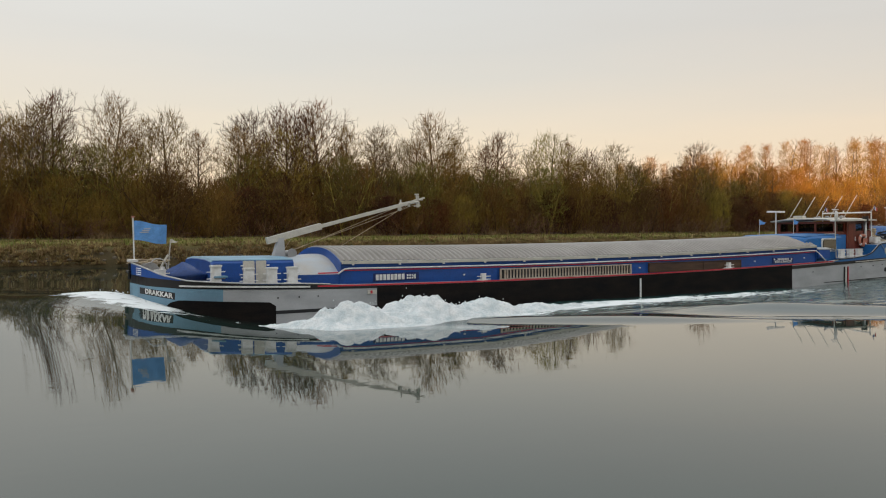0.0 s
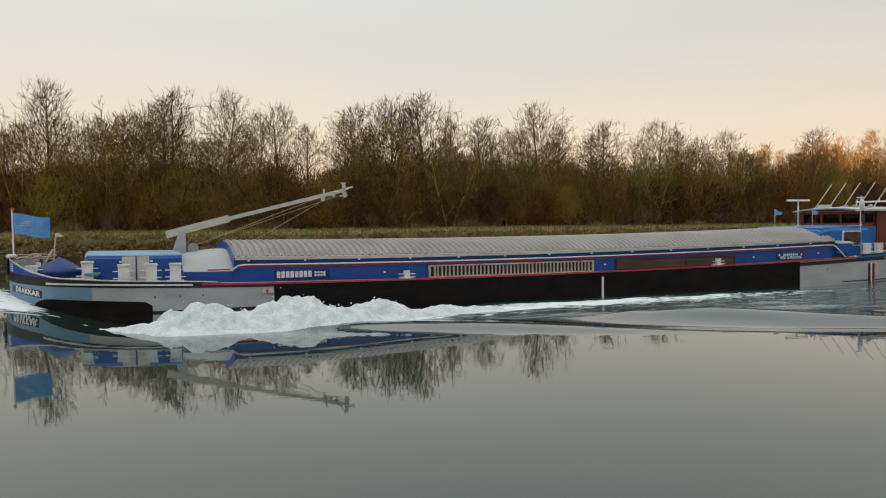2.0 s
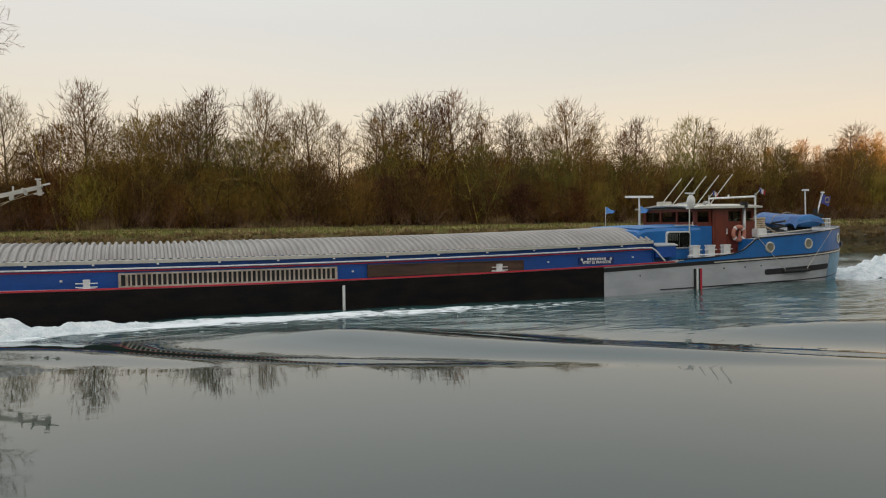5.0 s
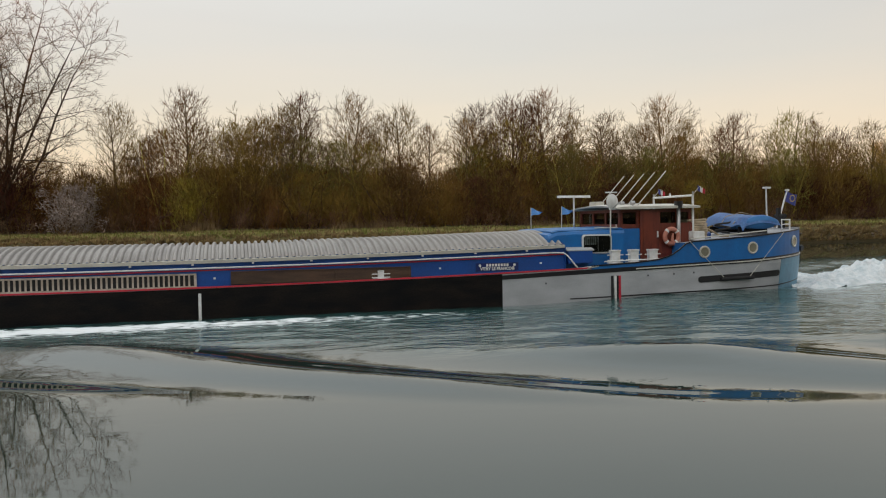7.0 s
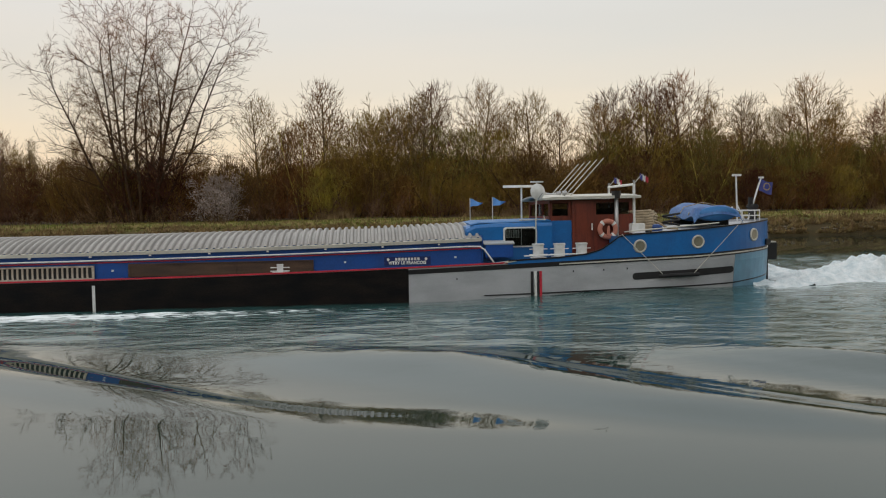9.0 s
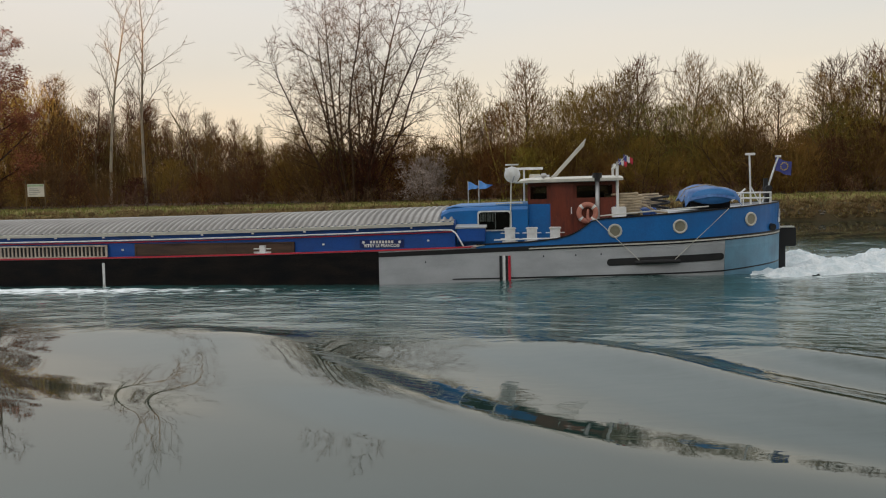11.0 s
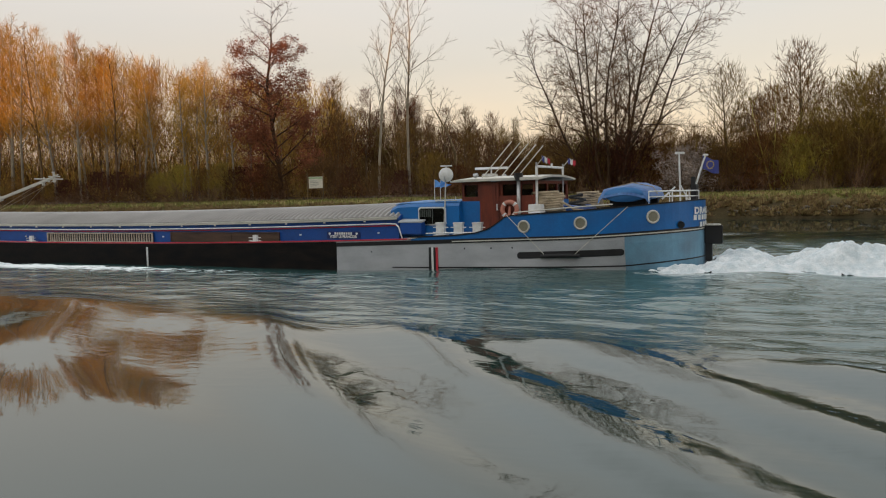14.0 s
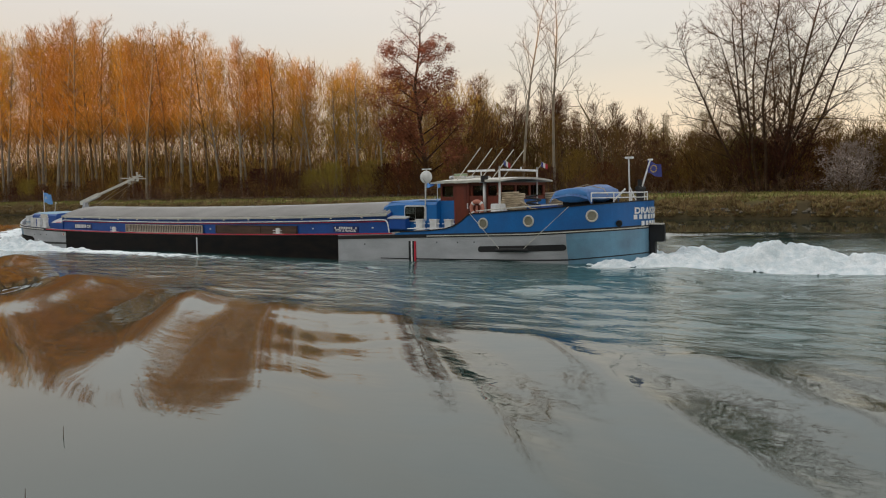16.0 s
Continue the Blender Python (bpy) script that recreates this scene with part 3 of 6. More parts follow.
def build_hull():
    g = Geo()
    for side in (-1, 1):
        sheet = []
        for x in stations(STEM, 38.5):
            t = top_z(x)
            zs = [-1.0, -0.6, -0.3, -0.1, 0.1, 0.3, 0.5, 0.68, t - 0.01 if t < 0.95 else 0.9, t]
            line = [(x, 0, -1.0)] + [(x, side * half(x, z), z) for z in zs]
            inner = max(half(x, t) - 0.07, 0)
            line += [(x, side * inner, t), (x, side * inner, min(deck_z(x) - 0.02, t - 0.02) if x < 29.5 else min(lerp(x, [29.5, 32.96, 33.0, 38.5], [0.86, 0.95, 1.60, 1.95]), t - 0.03))]
            line.append((x, 0, line[-1][2]))
            sheet.append(line)
        g.grid(sheet)
    part("hull", g, GREY, barge, "grey painted steel hull", smooth=False)
    strip("black_side", 7.17, 26.83, lambda x: -0.9, lambda x: deck_z(x) - 0.02, 0.012, BLACK, "tarred black hull side", rows=4)
    strip("bow_belt", STEM, 7.17, rub, lambda x: min(rub(x) + lerp(x, [0, 1.5, 3.0], [0.26, 0.22, 0.15]), top_z(x) - 0.02), 0.016, BLACK_PAINT, "black belt round the bow")
    strip("bow_bulwark", STEM, 4.9, lambda x: rub(x) + 0.15, lambda x: max(top_z(x) - 0.03, rub(x) + 0.16), 0.008, BLUE, "dark blue bow bulwark")
    strip("bow_panel", STEM, 2.4, lambda x: -0.3, rub, 0.012, PALE_BLUE, "pale blue bow plating", rows=8)
    strip("bow_boot", 0.95, 3.9, lambda x: -0.6, lambda x: lerp(x, [0.95, 1.1, 1.3, 3.7, 3.82, 3.9], [0.30, 0.44, 0.49, 0.36, 0.33, 0.24]), 0.022, BLACK, "black patch round the anchor pocket", rows=8)
    strip("boot_line", 3.9, 7.17, lambda x: 0.0, lambda x: 0.10, 0.01, BLACK_PAINT)
    strip("rub_rail", 1.28, 4.95, lambda x: rub(x) + 0.055, lambda x: rub(x) + 0.10, 0.06, WHITE, "white rubbing strip")
    strip("gunwale", STEM, 5.6, lambda x: top_z(x) - 0.008, lambda x: top_z(x) + 0.020, 0.030, WHITE, "white bow gunwale")
    strip("deck_stripe", 5.2, 29.7, lambda x: deck_z(x) - 0.01, lambda x: deck_z(x) + 0.035, 0.02, RED, "red stripe along the deck edge")
    strip("stern_belt", 26.83, 38.5, lambda x: line_aft(x) - 0.03, lambda x: line_aft(x) + 0.10, 0.010, BLACK_PAINT, "black belt round the stern")
    strip("stern_rail", 31.2, 38.5, lambda x: line_aft(x) + 0.01, lambda x: line_aft(x) + 0.045, 0.05, CREAM, "pale rubbing rail")
    strip("stern_bulwark", 29.7, 38.5, lambda x: line_aft(x) + 0.10, lambda x: top_z(x) - 0.02, 0.008, BLUE_AFT, "blue stern bulwark", rows=4)
    strip("stern_gunwale", 29.7, 38.5, lambda x: top_z(x) - 0.02, lambda x: top_z(x) + 0.02, 0.03, BLACK_PAINT, "black stern gunwale")
    strip("stern_panel", 36.6, 38.5, lambda x: -0.3, lambda x: line_aft(x) - 0.03, 0.012, PALE_BLUE, "pale blue stern plating", rows=8)
    strip("stern_boot_line", 29.0, 38.5, lambda x: lerp(x, [29, 30.7, 36.6, 38.5], [-0.02, 0, 0.13, 0.30]), lambda x: lerp(x, [29, 30.7, 36.6, 38.5], [0.01, 0.04, 0.17, 0.34]), 0.014, BLACK_PAINT)
    # long slot with rounded ends in the stern's side, a dark strip painted for the shade inside it
    tip = lambda x: 0.10 * math.sqrt(max(1 - (max(33.47 - x, x - 36.48, 0) / 0.10) ** 2, 0.002))
    for xa, xb in ((33.375, 36.575),):
        mid = lambda x: lerp(x, [33.4, 36.6], [0.44, 0.56])
        strip("side_slot", xa, xb, lambda x: mid(x) - tip(x), lambda x: mid(x) + tip(x), 0.012, DARK, "long dark slot with rounded ends")
    g = Geo()
    g.tube([(34.15, -2.60, 0.43), (34.5, -2.61, 0.45), (35.0, -2.61, 0.465), (35.35, -2.59, 0.46)], 0.055, 8)
    part("rope_fender", g, DARK, barge, "dark rope fender hung against the side")
    for xa, za, xb, zb in ((33.05, 1.68, 34.25, 0.50), (36.7, 1.88, 35.2, 0.50)):
        part("fender_line", Geo().tube([(xa, -half(xa) - 0.04, za), (xb, -2.60, zb)], 0.011, 5), CREAM, barge, "thin pale fender line")
    # draught marks and drain bars
    part("draught_mark", Geo().box(18.10, 18.18, -2.56, -2.52, -0.3, 0.56), WHITE, barge, "white draught scale", bevel=0.004)
    for x, m in ((30.36, DARK), (30.46, WHITE), (30.53, DARK), (30.61, RED)):
        part("side_bar", Geo().box(x, x + 0.07, -2.565, -2.53, -0.25, 0.66), m, barge)
    # scuppers: small dark plates that paint the shade of the drain holes
    for x, z in ((3.95, 0.50), (4.6, 0.50), (5.2, 0.50), (28.2, 0.52), (31.6, 0.66), (32.5, 0.68), (33.2, 0.70)):
        part("scupper", Geo().box(x, x + 0.03, -2.55, -2.52, z - 0.05, z), DARK, barge)
    g = Geo()
    sheet = []
    for x in stations(4.6, 30.0):
        z = deck_z(x) + 0.003
        sheet.append([(x, y, z) for y in (-2.5, -2.0, 0, 2.0, 2.5)])
    part("side_deck", Geo().grid(sheet), DECK, barge, "grey side decks")
    # bow mark plate near the shoulder
    part("bow_plate", Geo().box(6.85, 7.15, -2.56, -2.53, 0.46, 0.58), CREAM, barge)
    part("bow_plate_mark", Geo().box(6.93, 7.0, -2.57, -2.55, 0.48, 0.57), RED, barge)


def build_hold():
    x0, x1 = 6.15, 29.0
    xs = list(np.linspace(x0, x1, 60))
    for side in (-1, 1):
        g = Geo().grid([[(x, side * 1.97, deck_z(x)), (x, side * 2.06, deck_z(x)), (x, side * 2.06, deck_z(x) + 0.66), (x, side * 1.97, deck_z(x) + 0.66)] for x in xs])
        part("coaming", g, BLUE, barge, "blue hold coaming")
        g = Geo().grid([[(x, side * 2.05, deck_z(x) + 0.44), (x, side * 2.075, deck_z(x) + 0.44), (x, side * 2.075, deck_z(x) + 0.475), (x, side * 2.05, deck_z(x) + 0.475)] for x in xs])
        part("coaming_stripe", g, RED, barge, "red stripe on the coaming")
        pts = [(x0 - 0.12, side * 2.14, deck_z(6.1) + 0.36), (x0 + 0.10, side * 2.15, deck_z(6.3) + 0.50), (x0 + 0.25, side * 2.15, deck_z(6.4) + 0.52)]
        pts += [(x, side * 2.15, deck_z(x) + 0.52) for x in np.linspace(7, 28.6, 30)]
        pts += [(28.95, side * 2.16, deck_z(29) + 0.50), (29.08, side * 2.2, deck_z(29) + 0.40), (29.32, side * 2.4, deck_z(29.3) + 0.02)]
        part("grab_rail", Geo().tube(pts, 0.026, 6), WHITE, barge, "white grab rail along the coaming", smooth=True)
        g = Geo().grid([[(x, side * 2.06, deck_z(x) + 0.655), (x, side * 2.16, deck_z(x) + 0.655), (x, side * 2.17, deck_z(x) + 0.745), (x, side * 2.10, deck_z(x) + 0.755)] for x in xs])
        part("hatch_rim", g, CREAM, barge, "grey steel hatch rim")
    # arched covers with ribs across
    n = 14
    w = (x1 - x0) / n
    for i in range(n):
        a = x0 + i * w
        sheet = []
        ribs = 8
        for k in range(ribs * 6 + 1):
            x = a + w * k / (ribs * 6)
            up = (0.0, 0.0, 0.070, 0.082, 0.070, 0.0)[k % 6]
            edge = deck_z(x) + 0.70
            row = []
            for j in range(15):
                u = -1 + 2 * j / 14
                z = edge + 0.43 * (1 - abs(u) ** 2.4) + up
                row.append((x, 2.13 * u, z))
            sheet.append(row)
        part("hatch_cover", Geo().grid(sheet), HATCH, barge, "arched ribbed grey metal hatch cover")
        part("cover_clamp", Geo().box(a + 0.35, a + 0.41, -2.19, -2.14, deck_z(a) + 0.61, deck_z(a) + 0.65), WHITE, barge)
    # closing bulkheads
    for x in (x0 - 0.03, x1 + 0.01):
        ring = [(-2.1, deck_z(x))] + [(2.13 * u, deck_z(x) + 0.70 + 0.46 * (1 - abs(u) ** 2.4)) for u in np.linspace(-1, 1, 21)] + [(2.1, deck_z(x))]
        part("hold_bulkhead", Geo().loft([[(x, y, z) for y, z in ring], [(x + 0.03, y, z) for y, z in ring]]), BLUE, barge, "arched blue bulkhead")
    # ventilation grating leaning on the coaming
    # the dark panel behind the slats paints the shade in the slots
    grate = part("grating", Geo().box(12.06, 18.03, -2.12, -2.08, 0.71, 1.08), DARK, barge, "long cream side grating with dark slots")
    for za, zb in ((0.70, 0.745), (1.045, 1.09)):
        part("grating_bar", Geo().box(12.04, 18.05, -2.17, -2.12, za, zb), GRATE, grate, bevel=0.005)
    for x in (12.04, 12.22, 17.98):
        part("grating_post", Geo().box(x, x + 0.07, -2.16, -2.12, 0.745, 1.045), GRATE, grate)
    me = None
    for i in range(42):
        x = 12.36 + i * 0.134
        s = part("slat", Geo().box(-0.024, 0.024, -2.15, -2.12, 0.745, 1.045), GRATE, grate) if me is None else new("slat", me)
        me = s.data
        s.parent = grate
        s.location.x = x
    board = part("side_board", Geo().box(19.0, 24.1, -2.13, -2.07, 0.745, 1.09), RUST, barge, "weathered brown side board", bevel=0.008)
    for xa, xb, za, zb in ((18.98, 24.13, 1.085, 1.115), (18.97, 19.02, 0.74, 1.09), (24.08, 24.13, 0.74, 1.09)):
        part("board_edge", Geo().box(xa, xb, -2.15, -2.07, za, zb), RUST, board)
    part("board_clip", Geo().box(21.9, 21.96, -2.16, -2.12, 0.78, 1.05), RUST, board)
    for x in (8.7, 10.6, 18.5, 25.0, 28.2):
        part("coaming_lug", Geo().box(x, x + 0.06, -2.10, -2.05, deck_z(x) + 0.20, deck_z(x) + 0.25), WHITE, barge)


def bollard(x, y, z, h=0.42, r=0.085, mat=None):
    """Mooring bollard: a boxed double post with a cap and cross pins."""
    w = r * 1.75
    ring = lambda zz, k: [(x - w * k, y - r * k, zz), (x + w * k, y - r * k, zz), (x + w * k, y + r * k, zz), (x - w * k, y + r * k, zz)]
    post = part("bollard", Geo().loft([ring(z, 1.0), ring(z + h * 0.5, 0.94), ring(z + h * 0.93, 1.0)]), mat or WHITE, barge, "white boxed mooring bollard")
    part("bollard_cap", Geo().box(x - w * 1.14, x + w * 1.14, y - r * 1.3, y + r * 1.3, z + h * 0.88, z + h), WHITE, post, bevel=0.015)
    part("bollard_foot", Geo().box(x - 0.22, x + 0.22, y - 0.12, y + 0.12, z, z + 0.03), WHITE, post)
    for k in (0.24, 0.62):
        part("bollard_pin", Geo().tube([(x - 0.27, y - 0.03, z + h * k), (x + 0.27, y - 0.03, z + h * k)], 0.016, 6), WHITE, post)


def cloth(name, base, length, drop, mat, parent, point=False, lean=0.0, label="", wave=0.05, seed=0.0):
    """A flag streaming aft from its staff."""
    rows = []
    for i in range(11):
        u = i / 10
        top, bot = base.z + drop / 2 - lean * u, base.z - drop / 2 - lean * u
        if point:
            m = (top + bot) / 2
            top, bot = top + (m - top) * u * 0.96, bot + (m - bot) * u * 0.96
        row = []
        for j in range(6):
            v = j / 5
            row.append((base.x + length * u, base.y + wave * u * math.sin(5.5 * u + 1.2 * v + seed) * 1.5, top + (bot - top) * v + 0.02 * math.sin(7 * u + seed)))
        rows.append(row)
    g = Geo().grid(rows)
    n = len(g.v)
    back = [(x, y + 0.006, z) for x, y, z in g.v]
    g.f += [tuple(i + n for i in reversed(f)) for f in g.f]
    g.v += back
    return part(name, g, mat, parent, label, smooth=True)


def build_bow():
    z = 0.93
    # foredeck and winch
    staff = part("flag_staff", Geo().tube([(0.38, 0, 1.45), (0.36, 0, 2.90)], 0.022, 8), WHITE, barge, "white bow flag staff")
    part("staff_knob", Geo().tube([(0.36, 0, 2.88), (0.36, 0, 2.93)], 0.05, 8), ORANGE, staff)
    flag = cloth("flag", Vector((0.37, 0, 2.50)), 0.95, 0.58, FLAG, staff, lean=0.14, label="pale blue flag with a faint light emblem", wave=0.06)
    emb = Geo()
    for a in range(3):
        emb.box(0.55 + 0.05 * a, 0.80 + 0.02 * a, -0.022 - 0.03 * a, -0.020 - 0.03 * a, 2.43 + 0.05 * a, 2.455 + 0.05 * a)
    part("flag_emblem", emb, CREAM, flag, "pale emblem")
    small = part("jack_staff", Geo().tube([(1.36, 0.1, 1.2), (1.46, 0.1, 2.22)], 0.02, 7), CREAM, barge, "short jack staff")
    cloth("pennant", Vector((1.46, 0.1, 2.15)), 0.22, 0.14, CREAM, small, point=True)
    part("stay_plate", Geo().tube([(1.0, 0.05, 1.1), (1.38, 0.1, 1.75)], 0.035, 6), CREAM, barge)
    g = Geo().tube([(0.75, -0.45, 1.30), (0.75, 0.45, 1.30)], 0.17, 14)
    winch = part("anchor_winch", g, STEEL, barge, "grey steel anchor winch")
    for y in (-0.5, -0.1, 0.5):
        part("winch_disc", Geo().tube([(0.75, y - 0.03, 1.30), (0.75, y + 0.03, 1.30)], 0.25, 16), STEEL, winch)
    part("winch_frame", Geo().box(0.55, 0.95, -0.6, 0.6, 1.0, 1.12), DARK, winch, bevel=0.02)
    part("winch_wheel", Geo().tube([(0.95 + 0.24 * math.cos(a), -0.62, 1.42 + 0.24 * math.sin(a)) for a in np.linspace(0, 6.283, 20)], 0.018, 6, cap=False), STEEL, winch)
    for x, y in ((0.45, -0.55), (1.05, -0.75)):
        part("cleat", Geo().tube([(x, y, 1.05), (x, y, 1.42)], 0.06, 8), WHITE, barge)
    part("fairlead", Geo().box(0.20, 0.46, -0.24, 0.24, 1.55, 1.63), WHITE, barge, "white stem fairlead", bevel=0.02)
    part("anchor", Geo().tube([(0.24, 0.0, 1.52), (0.23, 0.0, 1.05)], 0.04, 6).tube([(0.21, -0.2, 1.28), (0.21, 0.2, 1.28)], 0.045, 6), BLACK_PAINT, barge, "black anchor at the stem")
    # fore cabin
    ring = lambda x, top: [(x, -1.70, z - 0.1), (x, -1.70, top - 0.10), (x, -1.60, top - 0.01), (x, -0.8, top + 0.05), (x, 0.8, top + 0.05), (x, 1.60, top - 0.01), (x, 1.70, top - 0.10), (x, 1.70, z - 0.1)]
    tops = ((2.23, 1.55), (2.30, 1.61), (3.0, 1.60), (4.75, 1.58))
    part("fore_cabin", Geo().loft([ring(x, t) for x, t in tops]), BLUE, barge, "low blue fore cabin")
    sheet = [[(x, y, t + dz + 0.012) for y, dz in ((-1.64, -0.035), (-1.60, -0.01), (-1.2, 0.02), (-0.8, 0.05), (0, 0.055), (0.8, 0.05), (1.2, 0.02), (1.60, -0.01), (1.64, -0.035))] for x, t in ((2.24, 1.555), (2.30, 1.61), (3.0, 1.60), (4.75, 1.58))]
    part("cabin_roof", Geo().grid(sheet), PALE_BLUE, barge, "pale blue worn cabin roof")
    for xa, xb in ((3.17, 3.52), (3.56, 3.88)):
        part("cabin_door", Geo().box(xa, xb, -1.735, -1.70, 0.86, 1.56), CREAM, barge, "grey cabin door leaf", bevel=0.012)
    for xa in (3.13, 3.92):
        for zz in (1.05, 1.40):
            part("door_hinge", Geo().box(xa - 0.03, xa + 0.05, -1.75, -1.72, zz, zz + 0.04), WHITE, barge)
    part("deck_step", Geo().box(2.22, 2.62, -2.1, -1.72, 1.10, 1.15), PALE_BLUE, barge, bevel=0.01)
    for x in (3.20, 3.90, 4.53):
        bollard(x, -2.18, 0.87, 0.50)
        bollard(x, 2.18, 0.87, 0.43)
    bollard(2.30, -1.95, 0.95, 0.52)
    bollard(0.9, -1.15, 1.05, 0.30)
    # low round hood before the hold
    rows = []
    for i in range(9):
        u = i / 8
        x = 4.76 + 1.40 * u
        row = []
        for j in range(17):
            a = -1 + 2 * j / 16
            row.append((x, 2.06 * a, deck_z(x) + 0.30 + (0.64 * (0.75 + 0.25 * math.sin(u * math.pi / 2))) * (1 - abs(a) ** 2.6)))
        rows.append(row)
    part("hood", Geo().grid(rows), HOOD, barge, "pale rounded hood before the hold", smooth=True)
    for side in (-1, 1):
        part("hood_side", Geo().grid([[(x, side * 2.06, deck_z(x)), (x, side * 2.065, deck_z(x) + 0.34)] for x in np.linspace(4.76, 6.14, 8)]), BLUE, barge)
        part("hood_stripe", Geo().box(5.4, 6.14, side * 2.075 - 0.012, side * 2.075 + 0.012, deck_z(6) + 0.37, deck_z(6) + 0.41), RED, barge)
    ring = [(-2.06, 0.75)] + [(2.06 * a, deck_z(4.76) + 0.30 + 0.48 * (1 - abs(a) ** 2.6)) for a in np.linspace(-1, 1, 17)] + [(2.06, 0.75)]
    part("hood_front", Geo().loft([[(4.75, y, zz) for y, zz in ring], [(4.78, y, zz) for y, zz in ring]]), BLUE, barge)
    # loading boom
    post = part("boom_post", Geo().loft([[(4.62, -0.16, 1.55), (5.02, -0.16, 1.55), (5.02, 0.16, 1.55), (4.62, 0.16, 1.55)], [(4.82, -0.09, 2.22), (5.0, -0.09, 2.22), (5.0, 0.09, 2.22), (4.82, 0.09, 2.22)]]), GREY, barge, "grey tapered boom post")
    part("boom_winch", Geo().tube([(5.2, -0.25, 1.72), (5.2, 0.25, 1.72)], 0.10, 10).tube([(5.2, -0.3, 1.72), (5.2, -0.26, 1.72)], 0.16, 12), STEEL, post)
    g = Geo()
    a, b, c = Vector((4.45, 0, 2.13)), Vector((6.3, 0, 2.60)), Vector((10.0, 0, 3.50))
    for p, q, r in ((a, b, 0.085), (b - Vector((0.4, 0, 0.10)), c, 0.046)):
        d = (q - p).normalized()
        up = Vector((-d.z, 0, d.x))
        g.loft([[tuple(e + up * s * r * 1.25 + Vector((0, w * r, 0))) for s, w in ((-1, -1), (1, -1), (1, 1), (-1, 1))] for e in (p, q)])
    boom = part("boom", g, CREAM, barge, "long pale loading boom with a crosstree")
    part("boom_head", Geo().tube([(9.2, -0.02, 3.33), (10.25, 0.0, 3.60)], 0.03, 6).tube([(9.62, -0.75, 3.42), (9.62, 0.75, 3.42)], 0.03, 6).tube([(10.0, -0.3, 3.52), (10.0, 0.3, 3.52)], 0.03, 6).tube([(9.30, 0, 3.18), (9.30, 0, 3.52)], 0.028, 6).tube([(9.93, 0, 3.30), (9.93, 0, 3.74)], 0.028, 6).tube([(9.86, 0, 3.72), (10.02, 0, 3.72)], 0.025, 6).tube([(9.82, 0, 3.30), (10.08, 0, 3.33)], 0.025, 6), CREAM, boom)
    for x, zz, s in ((9.25, 3.22, 0.09), (9.98, 3.36, 0.10), (9.98, 3.62, 0.06), (9.62, 3.34, 0.07)):
        part("pulley", Geo().box(x - s * 0.6, x + s * 0.6, -0.05, 0.05, zz - s, zz + s), CREAM, boom, bevel=0.015)
    for p, q in (((9.7, 0.03, 3.40), (7.1, 0.3, 1.90)), ((9.2, -0.03, 3.28), (5.25, 0, 1.78)), ((5.35, 0, 2.30), (5.0, 0.1, 1.75)), ((9.9, 0.1, 3.35), (5.3, 0.2, 1.8))):
        part("stay", Geo().tube([p, q], 0.010, 4), ROPE, boom)
    # covered dinghy on the foredeck
    rows = []
    for i in range(13):
        u = i / 12
        x = 1.02 + 1.34 * u
        w = 0.60 * math.sin(math.pi * (0.06 + 0.90 * u)) ** 0.8
        ridge = 0.40 * max(0.0, 1 - abs(u - 0.42) / 0.58) ** 1.2 + 0.015 * math.sin(13 * u)
        rows.append([(x, -0.95 + w * s, 1.0 + q * 0.72 + r * ridge) for s, q, r in ((-0.7, 0.0, 0), (-0.95, 0.18, 0), (-1.02, 0.24, 0.02), (-0.55, 0.25, 0.45), (-0.05, 0.25, 1.0), (0.5, 0.25, 0.5), (1.02, 0.24, 0.02), (0.7, 0.0, 0))])
    boat = part("covered_dinghy", Geo().loft(rows), TARP, None, smooth=True)
    tagged(boat, "small dinghy under a dark blue tarpaulin on the foredeck", "dinghy")
    riders.append((boat, (0, 0, 0), 0))
    g = Geo()
    for x, y in ((0.5, 0.2), (0.72, -0.1), (1.15, 0.2)):
        g.tube([(x + 0.3 * math.cos(k), y + 0.25 * math.sin(k), 1.45 + 0.02 * k) for k in np.linspace(0, 9, 24)], 0.02, 5)
    part("mooring_line", g, ROPE, barge, "pale mooring lines on the winch")


build_hull()
build_hold()
build_bow()


# ---- trees ----
def add_tube(acc, pts, r0, r1, n):
    """A tapering limb; the last ring closes to a point."""
    v, f = acc
    o, k = len(v), len(pts)
    for i in range(k - 1):
        p, q = pts[i], pts[i + 1]
        d = (q - p).normalized()
        a = Vector((d.y, -d.x, 0)) if abs(d.z) < 0.95 else Vector((1, 0, 0))
        a.normalize()
        b = d.cross(a)
        r = r0 + (r1 - r0) * i / (k - 1)
        for j in range(n):
            c = 2 * math.pi * j / n
            v.append(tuple(p + a * (math.cos(c) * r) + b * (math.sin(c) * r)))
    v.append(tuple(pts[-1]))
    for i in range(k - 2):
        for j in range(n):
            j2 = (j + 1) % n
            f.append((o + i * n + j, o + i * n + j2, o + (i + 1) * n + j2, o + (i + 1) * n + j))
    t = o + (k - 2) * n
    for j in range(n):
        f.append((t + j, t + (j + 1) % n, len(v) - 1))


